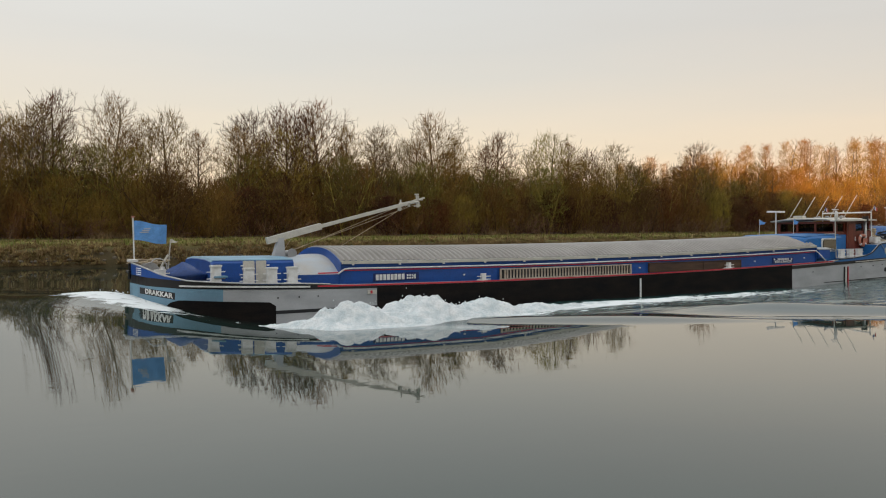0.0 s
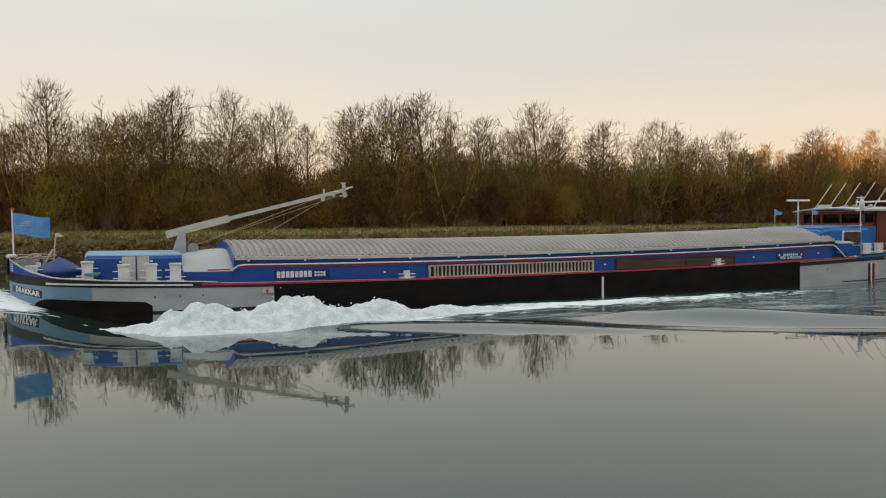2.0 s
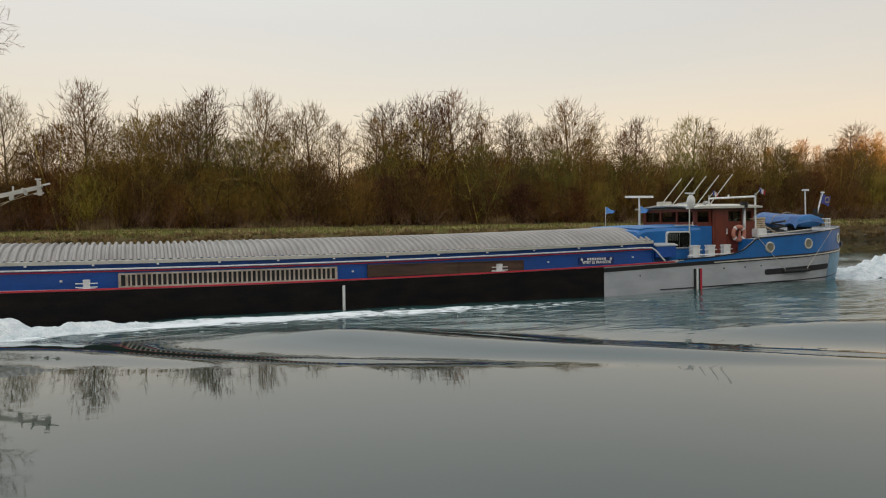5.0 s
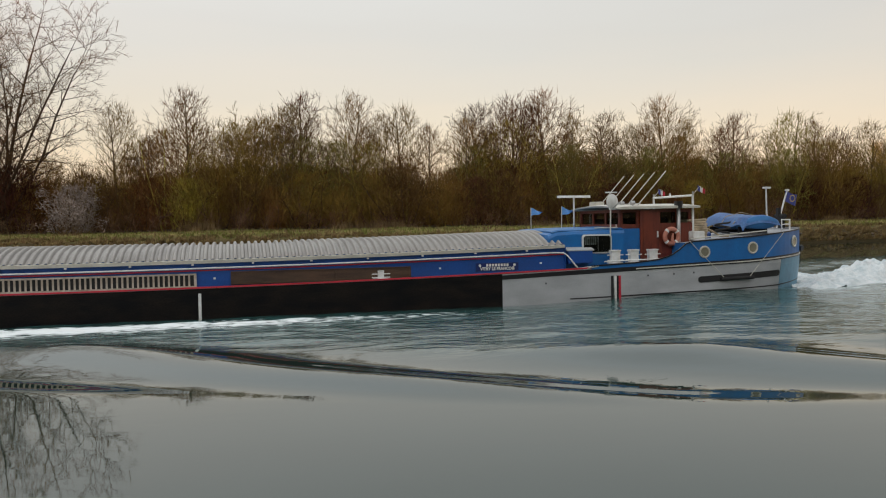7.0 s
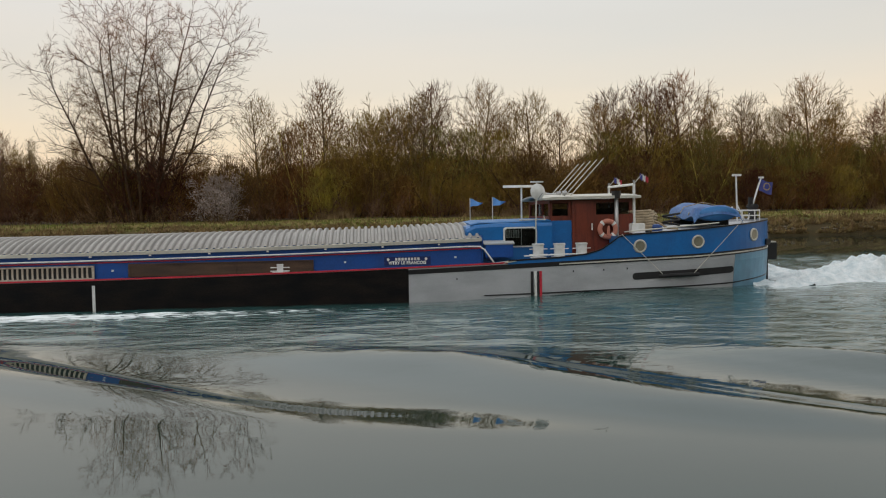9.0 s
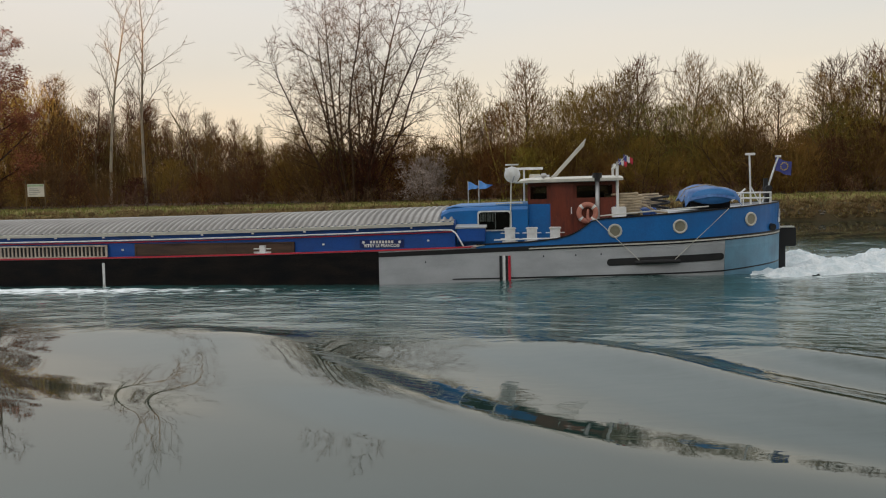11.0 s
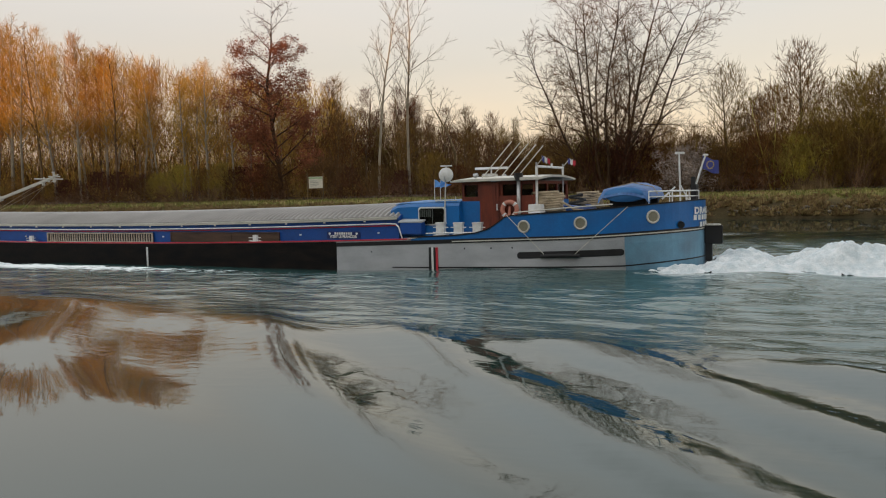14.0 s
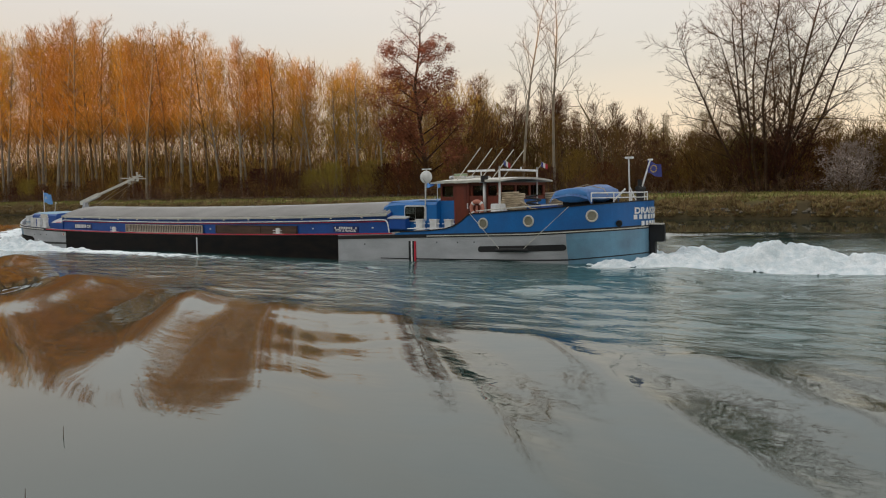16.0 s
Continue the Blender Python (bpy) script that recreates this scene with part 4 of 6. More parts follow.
def grow(rng, spec):
    """The limbs of one tree: (trunk mesh, crown mesh, twig ends)."""
    trunk, crown, ends = ([], []), ([], []), []
    count, angle, ratio, start = spec["count"], spec["angle"], spec["ratio"], spec["start"]
    last = len(count)

    def branch(p, d, length, r, level):
        k = 5 if level == 0 else (1 if level == last else 2)
        pts = [p.copy()]
        for i in range(k):
            d = (d + Vector((rng.gauss(0, 1), rng.gauss(0, 1), rng.gauss(0, 1))) * spec["wob"] + Vector((0, 0, spec["lift"][min(level, len(spec["lift"]) - 1)]))).normalized()
            pts.append(pts[-1] + d * (length / k))
        add_tube(trunk if level < 2 else crown, pts, r * (0.8 if level == last else 1), r * 0.25, 6 if level == 0 else 3)
        if level >= last:
            ends.append(pts[-1])
            return
        turn_a = rng.uniform(0, 6.28)
        m = count[level]
        for c in range(m):
            t = start[level] + (1 - start[level]) * (c + rng.uniform(0.1, 0.9)) / m
            s = t * k
            i = min(int(s), k - 1)
            q = pts[i].lerp(pts[i + 1], s - i)
            axis = (pts[i + 1] - pts[i]).normalized()
            turn_a += 2.4 + rng.uniform(-0.5, 0.5)
            side = axis.orthogonal().normalized()
            side.rotate(Matrix.Rotation(turn_a, 3, axis))
            a = angle[level] * rng.uniform(0.75, 1.25)
            dd = axis * math.cos(a) + side * math.sin(a)
            shape = spec["shape"](t) if level == 0 else (1.15 - 0.65 * t)
            ll = length * ratio[level] * shape * rng.uniform(0.75, 1.25)
            branch(q, dd, ll, max(r * (1 - 0.7 * t) * 0.55, spec["thin"]), level + 1)

    n = spec["stems"]
    for s in range(n):
        a = 6.28 * s / n + rng.uniform(-0.3, 0.3)
        out = spec["splay"] * (rng.uniform(0.3, 1.0) if n > 1 else 0)
        d = Vector((math.cos(a) * out, math.sin(a) * out, 1)).normalized()
        foot = Vector((math.cos(a), math.sin(a), 0)) * (spec["foot"] if n > 1 else 0)
        foot.z = -0.15
        h = spec["height"] * (rng.uniform(0.78, 1.0) if s else 1.0)
        branch(foot, d, h, spec["girth"] * (0.7 if n > 1 and s else 1), 0)
    return trunk, crown, ends


def fine_twigs(rng, spec, crown):
    """The haze of finest twigs round the limbs, in clumps inside the crown's outline."""
    n, low, wide, shape, thick = spec["haze"]
    h = spec["height"]
    clumps = []
    for _ in range(46):
        u, a = rng.random() ** 0.9, rng.uniform(0, 6.28)
        r = wide * shape(u) * rng.uniform(0.25, 0.92)
        clumps.append((r * math.cos(a), r * math.sin(a), h * (low + (1 - low) * u * 0.95)))
    v, f = crown
    for i in range(n):
        if i % 3:
            c = rng.choice(clumps)
            k = 0.17 * wide + 0.12
            p = Vector((c[0] + k * max(-1.6, min(1.6, rng.gauss(0, 1))), c[1] + k * max(-1.6, min(1.6, rng.gauss(0, 1))), min(c[2] + k * max(-2.0, min(1.2, rng.gauss(0, 1.2))), h * 0.97)))
        else:
            u, a = rng.random() ** 0.85, rng.uniform(0, 6.28)
            r = wide * shape(u) * math.sqrt(rng.random())
            p = Vector((r * math.cos(a), r * math.sin(a), h * (low + (1 - low) * u * 0.96)))
        if p.z < 0.1:
            continue
        d = Vector((p.x / wide * 0.7 + rng.gauss(0, 0.38), p.y / wide * 0.7 + rng.gauss(0, 0.38), 0.75 + rng.gauss(0, 0.3))).normalized()
        q = p + d * rng.uniform(0.35, 1.0) * (0.75 + 0.04 * h)
        side = d.orthogonal().normalized()
        side.rotate(Matrix.Rotation(rng.uniform(0, 6.28), 3, d))
        b = d.cross(side) * 0.8
        w = thick * rng.uniform(0.6, 1.3)
        o = len(v)
        v += [tuple(p + side * w), tuple(p - side * w * 0.5 + b * w), tuple(p - side * w * 0.5 - b * w), tuple(q)]
        f += [(o, o + 1, o + 3), (o + 1, o + 2, o + 3), (o + 2, o, o + 3)]


EGG = lambda u: 1.35 * (u + 0.10) ** 0.45 * max(1 - u, 0) ** 0.55
DOME = lambda u: (0.72 + 0.5 * u - 0.25 * u * u) * math.sqrt(max(1 - u ** 3, 0))
CONE = lambda u: 0.35 + 0.75 * (1 - u) ** 0.8
OVOID = lambda t: 0.35 + 1.0 * math.sin(math.pi * min(max((t - 0.05) / 0.95, 0), 1)) ** 0.8 - 0.55 * t
SPIRE = lambda t: 1.1 - 0.75 * t
WIDE = lambda t: 0.9 - 0.35 * t
SPECS = {
    "poplar": dict(stems=1, height=20, girth=0.19, foot=0, splay=0, count=(28, 5, 3), angle=(0.72, 0.7, 0.7), ratio=(0.17, 0.45, 0.6), start=(0.33, 0.2, 0.15), lift=(0.02, 0.09, 0.06), wob=0.04, thin=0.026, shape=SPIRE, haze=(1000, 0.36, 1.7, CONE, 0.023)),
    "ash": dict(stems=1, height=13, girth=0.15, foot=0, splay=0, count=(24, 7, 6), angle=(0.85, 0.75, 0.7), ratio=(0.32, 0.45, 0.55), start=(0.14, 0.15, 0.15), lift=(0.02, 0.08, 0.06), wob=0.07, thin=0.022, shape=OVOID, haze=(1150, 0.10, 3.3, EGG, 0.026)),
    "willow": dict(stems=5, height=9, girth=0.10, foot=0.6, splay=0.5, count=(9, 6, 4), angle=(0.75, 0.75, 0.7), ratio=(0.38, 0.46, 0.55), start=(0.12, 0.15, 0.15), lift=(0.03, 0.07, 0.03), wob=0.08, thin=0.028, shape=WIDE, haze=(1800, 0.02, 3.6, DOME, 0.027)),
    "thicket": dict(stems=6, height=6, girth=0.06, foot=1.0, splay=0.7, count=(6, 4, 3), angle=(0.8, 0.8, 0.8), ratio=(0.45, 0.55, 0.6), start=(0.06, 0.10, 0.1), lift=(0.03, 0.06, 0.03), wob=0.10, thin=0.028, shape=WIDE, haze=(1800, 0.0, 3.0, DOME, 0.027)),
    "bramble": dict(stems=9, height=2.3, girth=0.022, foot=0.8, splay=1.1, count=(6, 8), angle=(0.8, 0.8), ratio=(0.6, 0.6), start=(0.05, 0.1), lift=(-0.02, 0.05), wob=0.12, thin=0.016, shape=WIDE),
    "big": dict(stems=12, height=19.5, girth=0.20, foot=1.1, splay=0.48, count=(20, 8, 6), angle=(0.95, 0.75, 0.6), ratio=(0.34, 0.45, 0.55), start=(0.18, 0.2, 0.2), lift=(0.0, 0.05, 0.02), wob=0.065, thin=0.020, shape=WIDE, haze=(1300, 0.20, 8.8, DOME, 0.014)),
    "birch": dict(stems=1, height=21, girth=0.17, foot=0, splay=0, count=(17, 6, 6), angle=(0.75, 0.6, 0.6), ratio=(0.30, 0.42, 0.5), start=(0.40, 0.3, 0.2), lift=(0.01, 0.12, 0.08), wob=0.06, thin=0.018, shape=WIDE),
    "knotty": dict(stems=1, height=11, girth=0.16, foot=0, splay=0, count=(13, 5, 5), angle=(0.95, 0.8, 0.8), ratio=(0.40, 0.45, 0.5), start=(0.45, 0.25, 0.2), lift=(0.01, 0.05, 0.02), wob=0.11, thin=0.020, shape=WIDE),
    "copper": dict(stems=1, height=21.5, girth=0.26, foot=0, splay=0, count=(34, 7, 6), angle=(1.05, 0.75, 0.7), ratio=(0.27, 0.45, 0.5), start=(0.08, 0.2, 0.2), lift=(0.01, 0.06, 0.0), wob=0.075, thin=0.020, shape=lambda t: 1.05 - 0.55 * t),
}


def tree_thing(kind, seed, bark, twig, label, category="tree", group="", leaves=None):
    rng = random.Random(seed)
    trunk, crown, ends = grow(rng, SPECS[kind])
    if "haze" in SPECS[kind]:
        fine_twigs(random.Random(seed + 500), SPECS[kind], crown)
    name = {"bramble": "bush", "thicket": "bush"}.get(kind, "tree")
    ob = thing(name, label, category, group=group)
    for nm, (v, f), m in (("trunk", trunk, bark), ("crown", crown, twig)):
        g = Geo()
        g.v, g.f = v, f
        part(nm, g, m, ob)
    if leaves:
        mat, low, high, n, size = leaves
        g = Geo()
        for e in ends:
            if not low < e.z < high or rng.random() < (e.z - low) / (high - low) * 0.55:
                continue
            for _ in range(n):
                c = e + Vector((rng.gauss(0, 0.32), rng.gauss(0, 0.32), rng.gauss(-0.08, 0.26)))
                a = Vector((rng.gauss(0, 1), rng.gauss(0, 1), rng.gauss(0, 0.6))).normalized() * size
                b = a.orthogonal().normalized() * size * 0.5
                o = len(g.v)
                g.v += [tuple(c - a), tuple(c + b + Vector((0, 0, 0.02))), tuple(c + a), tuple(c - b + Vector((0, 0, 0.02)))]
                g.f += [(o, o + 1, o + 2), (o, o + 2, o + 3)]
        part("foliage", g, mat, ob, "dry copper leaves" if mat is LEAF else "pale seed heads")
    return ob


def plant(protos, x, y, h, base_h, rng, wide=1.0):
    """A copy of one of the grown trees, turned and scaled to the height h."""
    p = rng.choice(protos)
    s = h / base_h
    m = pose(x, y, ground_height(x, y) - 0.05, 0, 0, rng.uniform(0, 360)) @ Matrix.Diagonal((s * wide, s * wide, s, 1))
    ob = copy_thing(p, m)
    return ob


def remove_thing(ob):
    for o in list(ob.children_recursive) + [ob]:
        bpy.data.objects.remove(o)


def build_woods():
    rng = random.Random(11)
    wood = "woods along the far bank"
    poplars = [tree_thing("poplar", 20 + i, BARK if i % 3 == 2 else BARK_PALE, TWIG_SUN, "tall slender bare poplar in a dense plantation", group="poplar plantation") for i in range(5)]
    browns = [tree_thing("poplar", 30 + i, BARK, (TWIG, TWIG_DULL, TWIG_RED)[i], "slender bare brown tree in a young wood", group="young wood behind the sign") for i in range(3)]
    ashes = [tree_thing("ash", 40 + i, BARK, (TWIG, TWIG_OLIVE, TWIG_DULL)[i % 3], "bare tree with a tall feathery brown crown", group=wood) for i in range(6)]
    willows = [tree_thing("willow", 60 + i, BARK_OLIVE, (TWIG_OLIVE, TWIG_MOSS, TWIG)[i % 3], "bare many-stemmed willow with mossy olive limbs", group=wood) for i in range(4)]
    thickets = [tree_thing("thicket", 80 + i, BARK_DARK, (TWIG_RED, TWIG_OLIVE, TWIG)[i % 3], "dense leafless thicket of brown twigs", "bush", "thickets along the far bank") for i in range(4)]
    sun_toned = [tree_thing("thicket", 90 + i, BARK, TWIG_SUN, "dense leafless thicket with low sunlight in its golden colour", "bush", "sunlit thickets") for i in range(2)]
    brambles = [tree_thing("bramble", 100 + i, SCRUB, (SCRUB, SCRUB, TWIG)[i % 3], "low red-brown bramble bush at the wood's edge", "bush", "brambles along the towpath") for i in range(4)]

    # the trees that stand out of the skyline: place along the bank and height of the tip
    for x, top in ((-4.0, 14.6), (-1.1, 10.9), (1.8, 12.2), (4.9, 13.4), (6.2, 14.6), (10.6, 14.7), (13.2, 12.6), (15.8, 13.7), (18.1, 11.8), (21.5, 12.4), (23.4, 14.1), (26.3, 15.1), (28.6, 14.3),
                   (30.4, 15.7), (33.2, 13.3), (36.3, 13.3), (39.5, 12.0), (43.2, 15.4), (45.8, 12.9), (49.0, 11.8), (52.0, 13.5), (55.2, 11.6), (58.4, 13.8), (61.6, 13.0), (64.0, 12.2), (67.0, 12.8), (70.3, 11.0),
                   (73.9, 10.8), (77.5, 10.4), (81.1, 13.5), (86.3, 11.6), (92, 11.5), (98, 11.2), (-9.5, 13.2), (-7.2, 10.5)):
        plant(ashes, x, 77 + rng.uniform(-1, 1.5), top - 2.0, 13.0, rng, rng.uniform(0.85, 1.10))
    for x in np.arange(-24, 92, 4.1):
        plant(ashes, float(x), 80 + rng.uniform(-1.5, 2.5), rng.uniform(8.2, 10.8) * (0.6 if 16.5 < x < 21.5 or x < -8 else 0.8 if x > 42 else 1.0), 13.0, rng, rng.uniform(0.95, 1.25))
    # the wood's body
    x = -27.0
    while x < 92:
        dip = 0.62 if 17.5 < x < 20.5 or x < -8 else 0.85 if x > 42 else 1.0
        plant(willows, x, 75.8 + rng.uniform(-0.8, 1.2), rng.uniform(6.4, 10.2) * dip, 8.6, rng, rng.uniform(0.72, 0.95))
        x += rng.uniform(2.4, 3.6)
    x = -30.0
    while x < 100:
        plant(thickets, x, 74.6 + rng.uniform(-0.4, 0.8), rng.uniform(3.2, 5.2), 5.6, rng, rng.uniform(0.8, 1.1))
        x += rng.uniform(2.2, 3.4)
    # thin young wood behind the sign, lower towards the gap in the skyline
    x = -78.0
    while x < -22:
        plant(thickets, x, 75.2 + rng.uniform(-0.6, 1.5), rng.uniform(2.4, 4.2), 5.6, rng, 1.1)
        x += rng.uniform(2.4, 3.6)
    for _ in range(58):
        x = rng.uniform(-84, -18)
        y = rng.uniform(92, 118)
        top = lerp(x * 110 / y, [-84, -73, -63, -54, -45, -30, -18], [19.5, 18.5, 17.0, 14.5, 12.2, 10.0, 11.0])
        plant(browns, x, y, top * rng.uniform(0.80, 1.0) - 2, 20.0, rng, 1.15)
    for _ in range(14):
        x = rng.uniform(-70, -24)
        plant(ashes, x, rng.uniform(78, 88), rng.uniform(6, 10), 13.0, rng, 0.8)
    # plantation of poplars
    for row in range(3):
        x = -64.0 - row * 2.0
        while x > -200:
            y = 79 + row * 6.0 + rng.uniform(-1.2, 1.2)
            xa = x * 80 / y
            top = lerp(-xa, [60, 71, 79, 92, 101, 110, 125, 150, 200], [18.5, 20.0, 21.6, 25.0, 27.5, 31.0, 33.5, 36.5, 37.5]) * rng.uniform(0.86, 0.99) * (0.97 + 0.012 * row)
            if row == 0 or rng.random() < 0.78:
                plant(poplars, x, y, top - 2, 20.0, rng, rng.uniform(0.85, 1.1))
            x -= rng.uniform(2.9, 4.4) + max(-x - 100, 0) * 0.02
    x = -200.0
    while x < -76:
        plant(thickets, x, 75.0 + rng.uniform(-0.5, 1.5), rng.uniform(2.2, 3.8), 5.6, rng, 1.15)
        x += rng.uniform(2.8, 4.0)
    # wood farther along the canal, with the low sun painted into its golden colour
    x = 88.0
    while x < 230:
        plant(sun_toned, x, 84 + rng.uniform(-3, 8), rng.uniform(6.5, 9.5), 5.6, rng, 0.85)
        x += rng.uniform(3.0, 4.4)
    x = 96.0
    while x < 260:
        plant(thickets, x, 77 + rng.uniform(-1, 1.5), rng.uniform(3.2, 5.0), 5.6, rng, 1.0)
        x += rng.uniform(3.4, 5.0)
    x = 104.0
    while x < 250:
        top = lerp(x, [104, 125, 145, 175, 250], [13.5, 16.0, 18.5, 21.0, 25.0])
        plant(poplars, x, 112 + rng.uniform(-3, 8), top * rng.uniform(0.86, 1.0), 20.0, rng, 1.25)
        x += rng.uniform(2.6, 4.2)
    # brambles on the edge of the towpath
    x = -150.0
    while x < 150:
        plant(brambles, x, 73.6 + rng.uniform(-0.5, 0.7), rng.uniform(1.0, 2.2), 2.0, rng, rng.uniform(0.9, 1.3))
        x += rng.uniform(2.0, 3.2)
    for p in poplars + browns + ashes + willows + thickets + sun_toned + brambles:
        remove_thing(p)
    # single trees that can be told apart
    for kind, seed, bark, twig, x, y, label, leaves in (
            ("big", 7, BARK_DARK, TWIG_RED, -20.0, 75.0, "large bare tree with many dark splayed stems", None),
            ("copper", 3, BARK_DARK, TWIG, -57.6, 76.0, "tree with dry copper leaves on its lower branches", (LEAF, 1.0, 17.5, 30, 0.12)),
            ("birch", 4, BARK_PALE, BARK, -45.9, 77.5, "tall slender pale-barked bare tree", None),
            ("birch", 9, BARK_PALE, BARK, -41.2, 76.0, "tall slender pale tree forked near its top", None),
            ("knotty", 5, BARK, TWIG, -36.4, 77.0, "small bare tree with knotty spreading limbs", None),
            ("thicket", 15, BARK_DARK, SEED, -12.9, 72.9, "bush covered in pale fluffy seed heads", (SEED, 0.4, 9.0, 7, 0.13))):
        ob = tree_thing(kind, seed, bark, twig, label, "bush" if kind == "thicket" else "tree", leaves=leaves)
        k = 0.66 if kind == "thicket" else 1.0
        ob.matrix_basis = pose(x, y, ground_height(x, y) - 0.05, 0, 0, 40) @ Matrix.Diagonal((k, k, k, 1))


def build_far_woods():
    """Undergrowth and far stems behind the first trees."""
    rng = random.Random(5)
    g = Geo()
    for i in range(30000):
        x = rng.uniform(-215, 265)
        y = rng.uniform(84, 92) if x > -24 else rng.uniform(97, 110)
        z = ground_height(x, y)
        cap = (6.6 if x > -24 else lerp(-x, [24, 60, 100, 150], [5.4, 6.5, 9.0, 11.0])) + 1.8 * noise.noise((x * 0.13, 0, 0)) + 0.9 * noise.noise((x * 0.5, 3, 0))
        h = cap * rng.uniform(0.30, 1.0)
        lean = Vector((rng.gauss(0, 0.16) * h, rng.gauss(0, 0.10) * h, h))
        b = rng.uniform(0.04, 0.12) if x > -24 else rng.uniform(0.07, 0.18)
        a = rng.uniform(0, 6.28)
        o = len(g.v)
        for j in range(3):
            g.v.append((x + b * math.cos(a + 2.09 * j), y + b * math.sin(a + 2.09 * j), z + h * 0.0))
        g.v.append((x + lean.x, y + lean.y, z + lean.z))
        g.f += [(o, o + 1, o + 3), (o + 1, o + 2, o + 3), (o + 2, o, o + 3)]
    # the undergrowth's darkness is painted shade, on top of its brown
    ob = part("undergrowth", g, TANGLE_SHADED, None)
    tagged(ob, "dense undergrowth of thin brown stems, darkened in colour for shade", "undergrowth", kind="stuff")


def build_wood_interior():
    """The haze of fine branches that fills the woods between the nearer trees."""
    rng = random.Random(6)
    for mat, n, x0, x1, tops, y0, y1, label in (
            (TANGLE, 46000, -28, 94, ((-28, 6.0), (-9, 6.4), (-5, 8.4), (6, 9.0), (17, 7.6), (19, 5.0), (22, 8.6), (30, 10.0), (45, 9.4), (60, 9.0), (75, 7.8), (94, 7.6)), 79, 85, "tangle of fine olive branches inside the wood"),
            (TANGLE_SUN, 84000, -225, -58, ((-225, 38.5), (-190, 38.5), (-150, 35.0), (-130, 31.5), (-100, 25.0), (-80, 20.5), (-58, 16.0)), 80, 96, "fine branches of the poplar plantation, sunlight in their golden colour"),
            (TANGLE_SHADED, 26000, -72, -22, ((-70, 15.0), (-55, 12.5), (-40, 9.5), (-30, 8.0), (-22, 8.0)), 92, 108, "fine brown branches of the young wood"),
            (TANGLE_SUN, 16000, 96, 280, ((96, 10.0), (125, 14.5), (150, 17.5), (180, 20.0), (280, 25.0)), 100, 122, "fine branches of the farther wood, sunlight in their golden colour"),
            (TANGLE_SUN, 14000, 88, 230, ((88, 7.5), (110, 9.5), (150, 12.0), (230, 15.0)), 84, 96, "fine branches of the farther thickets, sunlight in their golden colour"),
            (TANGLE_SHADED, 30000, -28, 100, ((-28, 6.2), (-9, 6.4), (-5, 8.4), (6, 9.0), (16, 8.0), (19, 4.6), (22, 8.4), (30, 9.8), (45, 9.0), (60, 8.6), (75, 7.6), (100, 7.0)), 86, 95, "dense brown branches darkened for shade in the depth of the wood"),
            (TANGLE_SHADED, 42000, -240, -50, ((-240, 24.0), (-150, 21.0), (-100, 15.0), (-80, 12.5), (-50, 9.0)), 99, 108, "dense brown stems darkened for shade in the depth of the plantation")):
        g = Geo()
        for _ in range(n):
            x = rng.uniform(x0, x1)
            y = rng.uniform(y0, y1)
            top = lerp(x, [t[0] for t in tops], [t[1] for t in tops]) * (0.90 + 0.16 * noise.noise((x * 0.22, y * 0.1, 1.0)) + 0.06 * noise.noise((x * 0.9, 0, 5.0)))
            z = 2.2 + (top - 2.2) * rng.random() ** 0.75
            ln = rng.uniform(0.6, 1.7)
            d = Vector((rng.gauss(0, 0.55), rng.gauss(0, 0.4), 1)).normalized() * ln
            b = rng.uniform(0.03, 0.07) if y0 in (86, 99) else rng.uniform(0.014, 0.04)
            a = rng.uniform(0, 6.28)
            o = len(g.v)
            for j in range(3):
                g.v.append((x + b * math.cos(a + 2.09 * j), y + b * math.sin(a + 2.09 * j), z))
            g.v.append((x + d.x, y + d.y, z + d.z))
            g.f += [(o, o + 1, o + 3), (o + 1, o + 2, o + 3), (o + 2, o, o + 3)]
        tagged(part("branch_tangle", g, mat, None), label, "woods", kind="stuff")


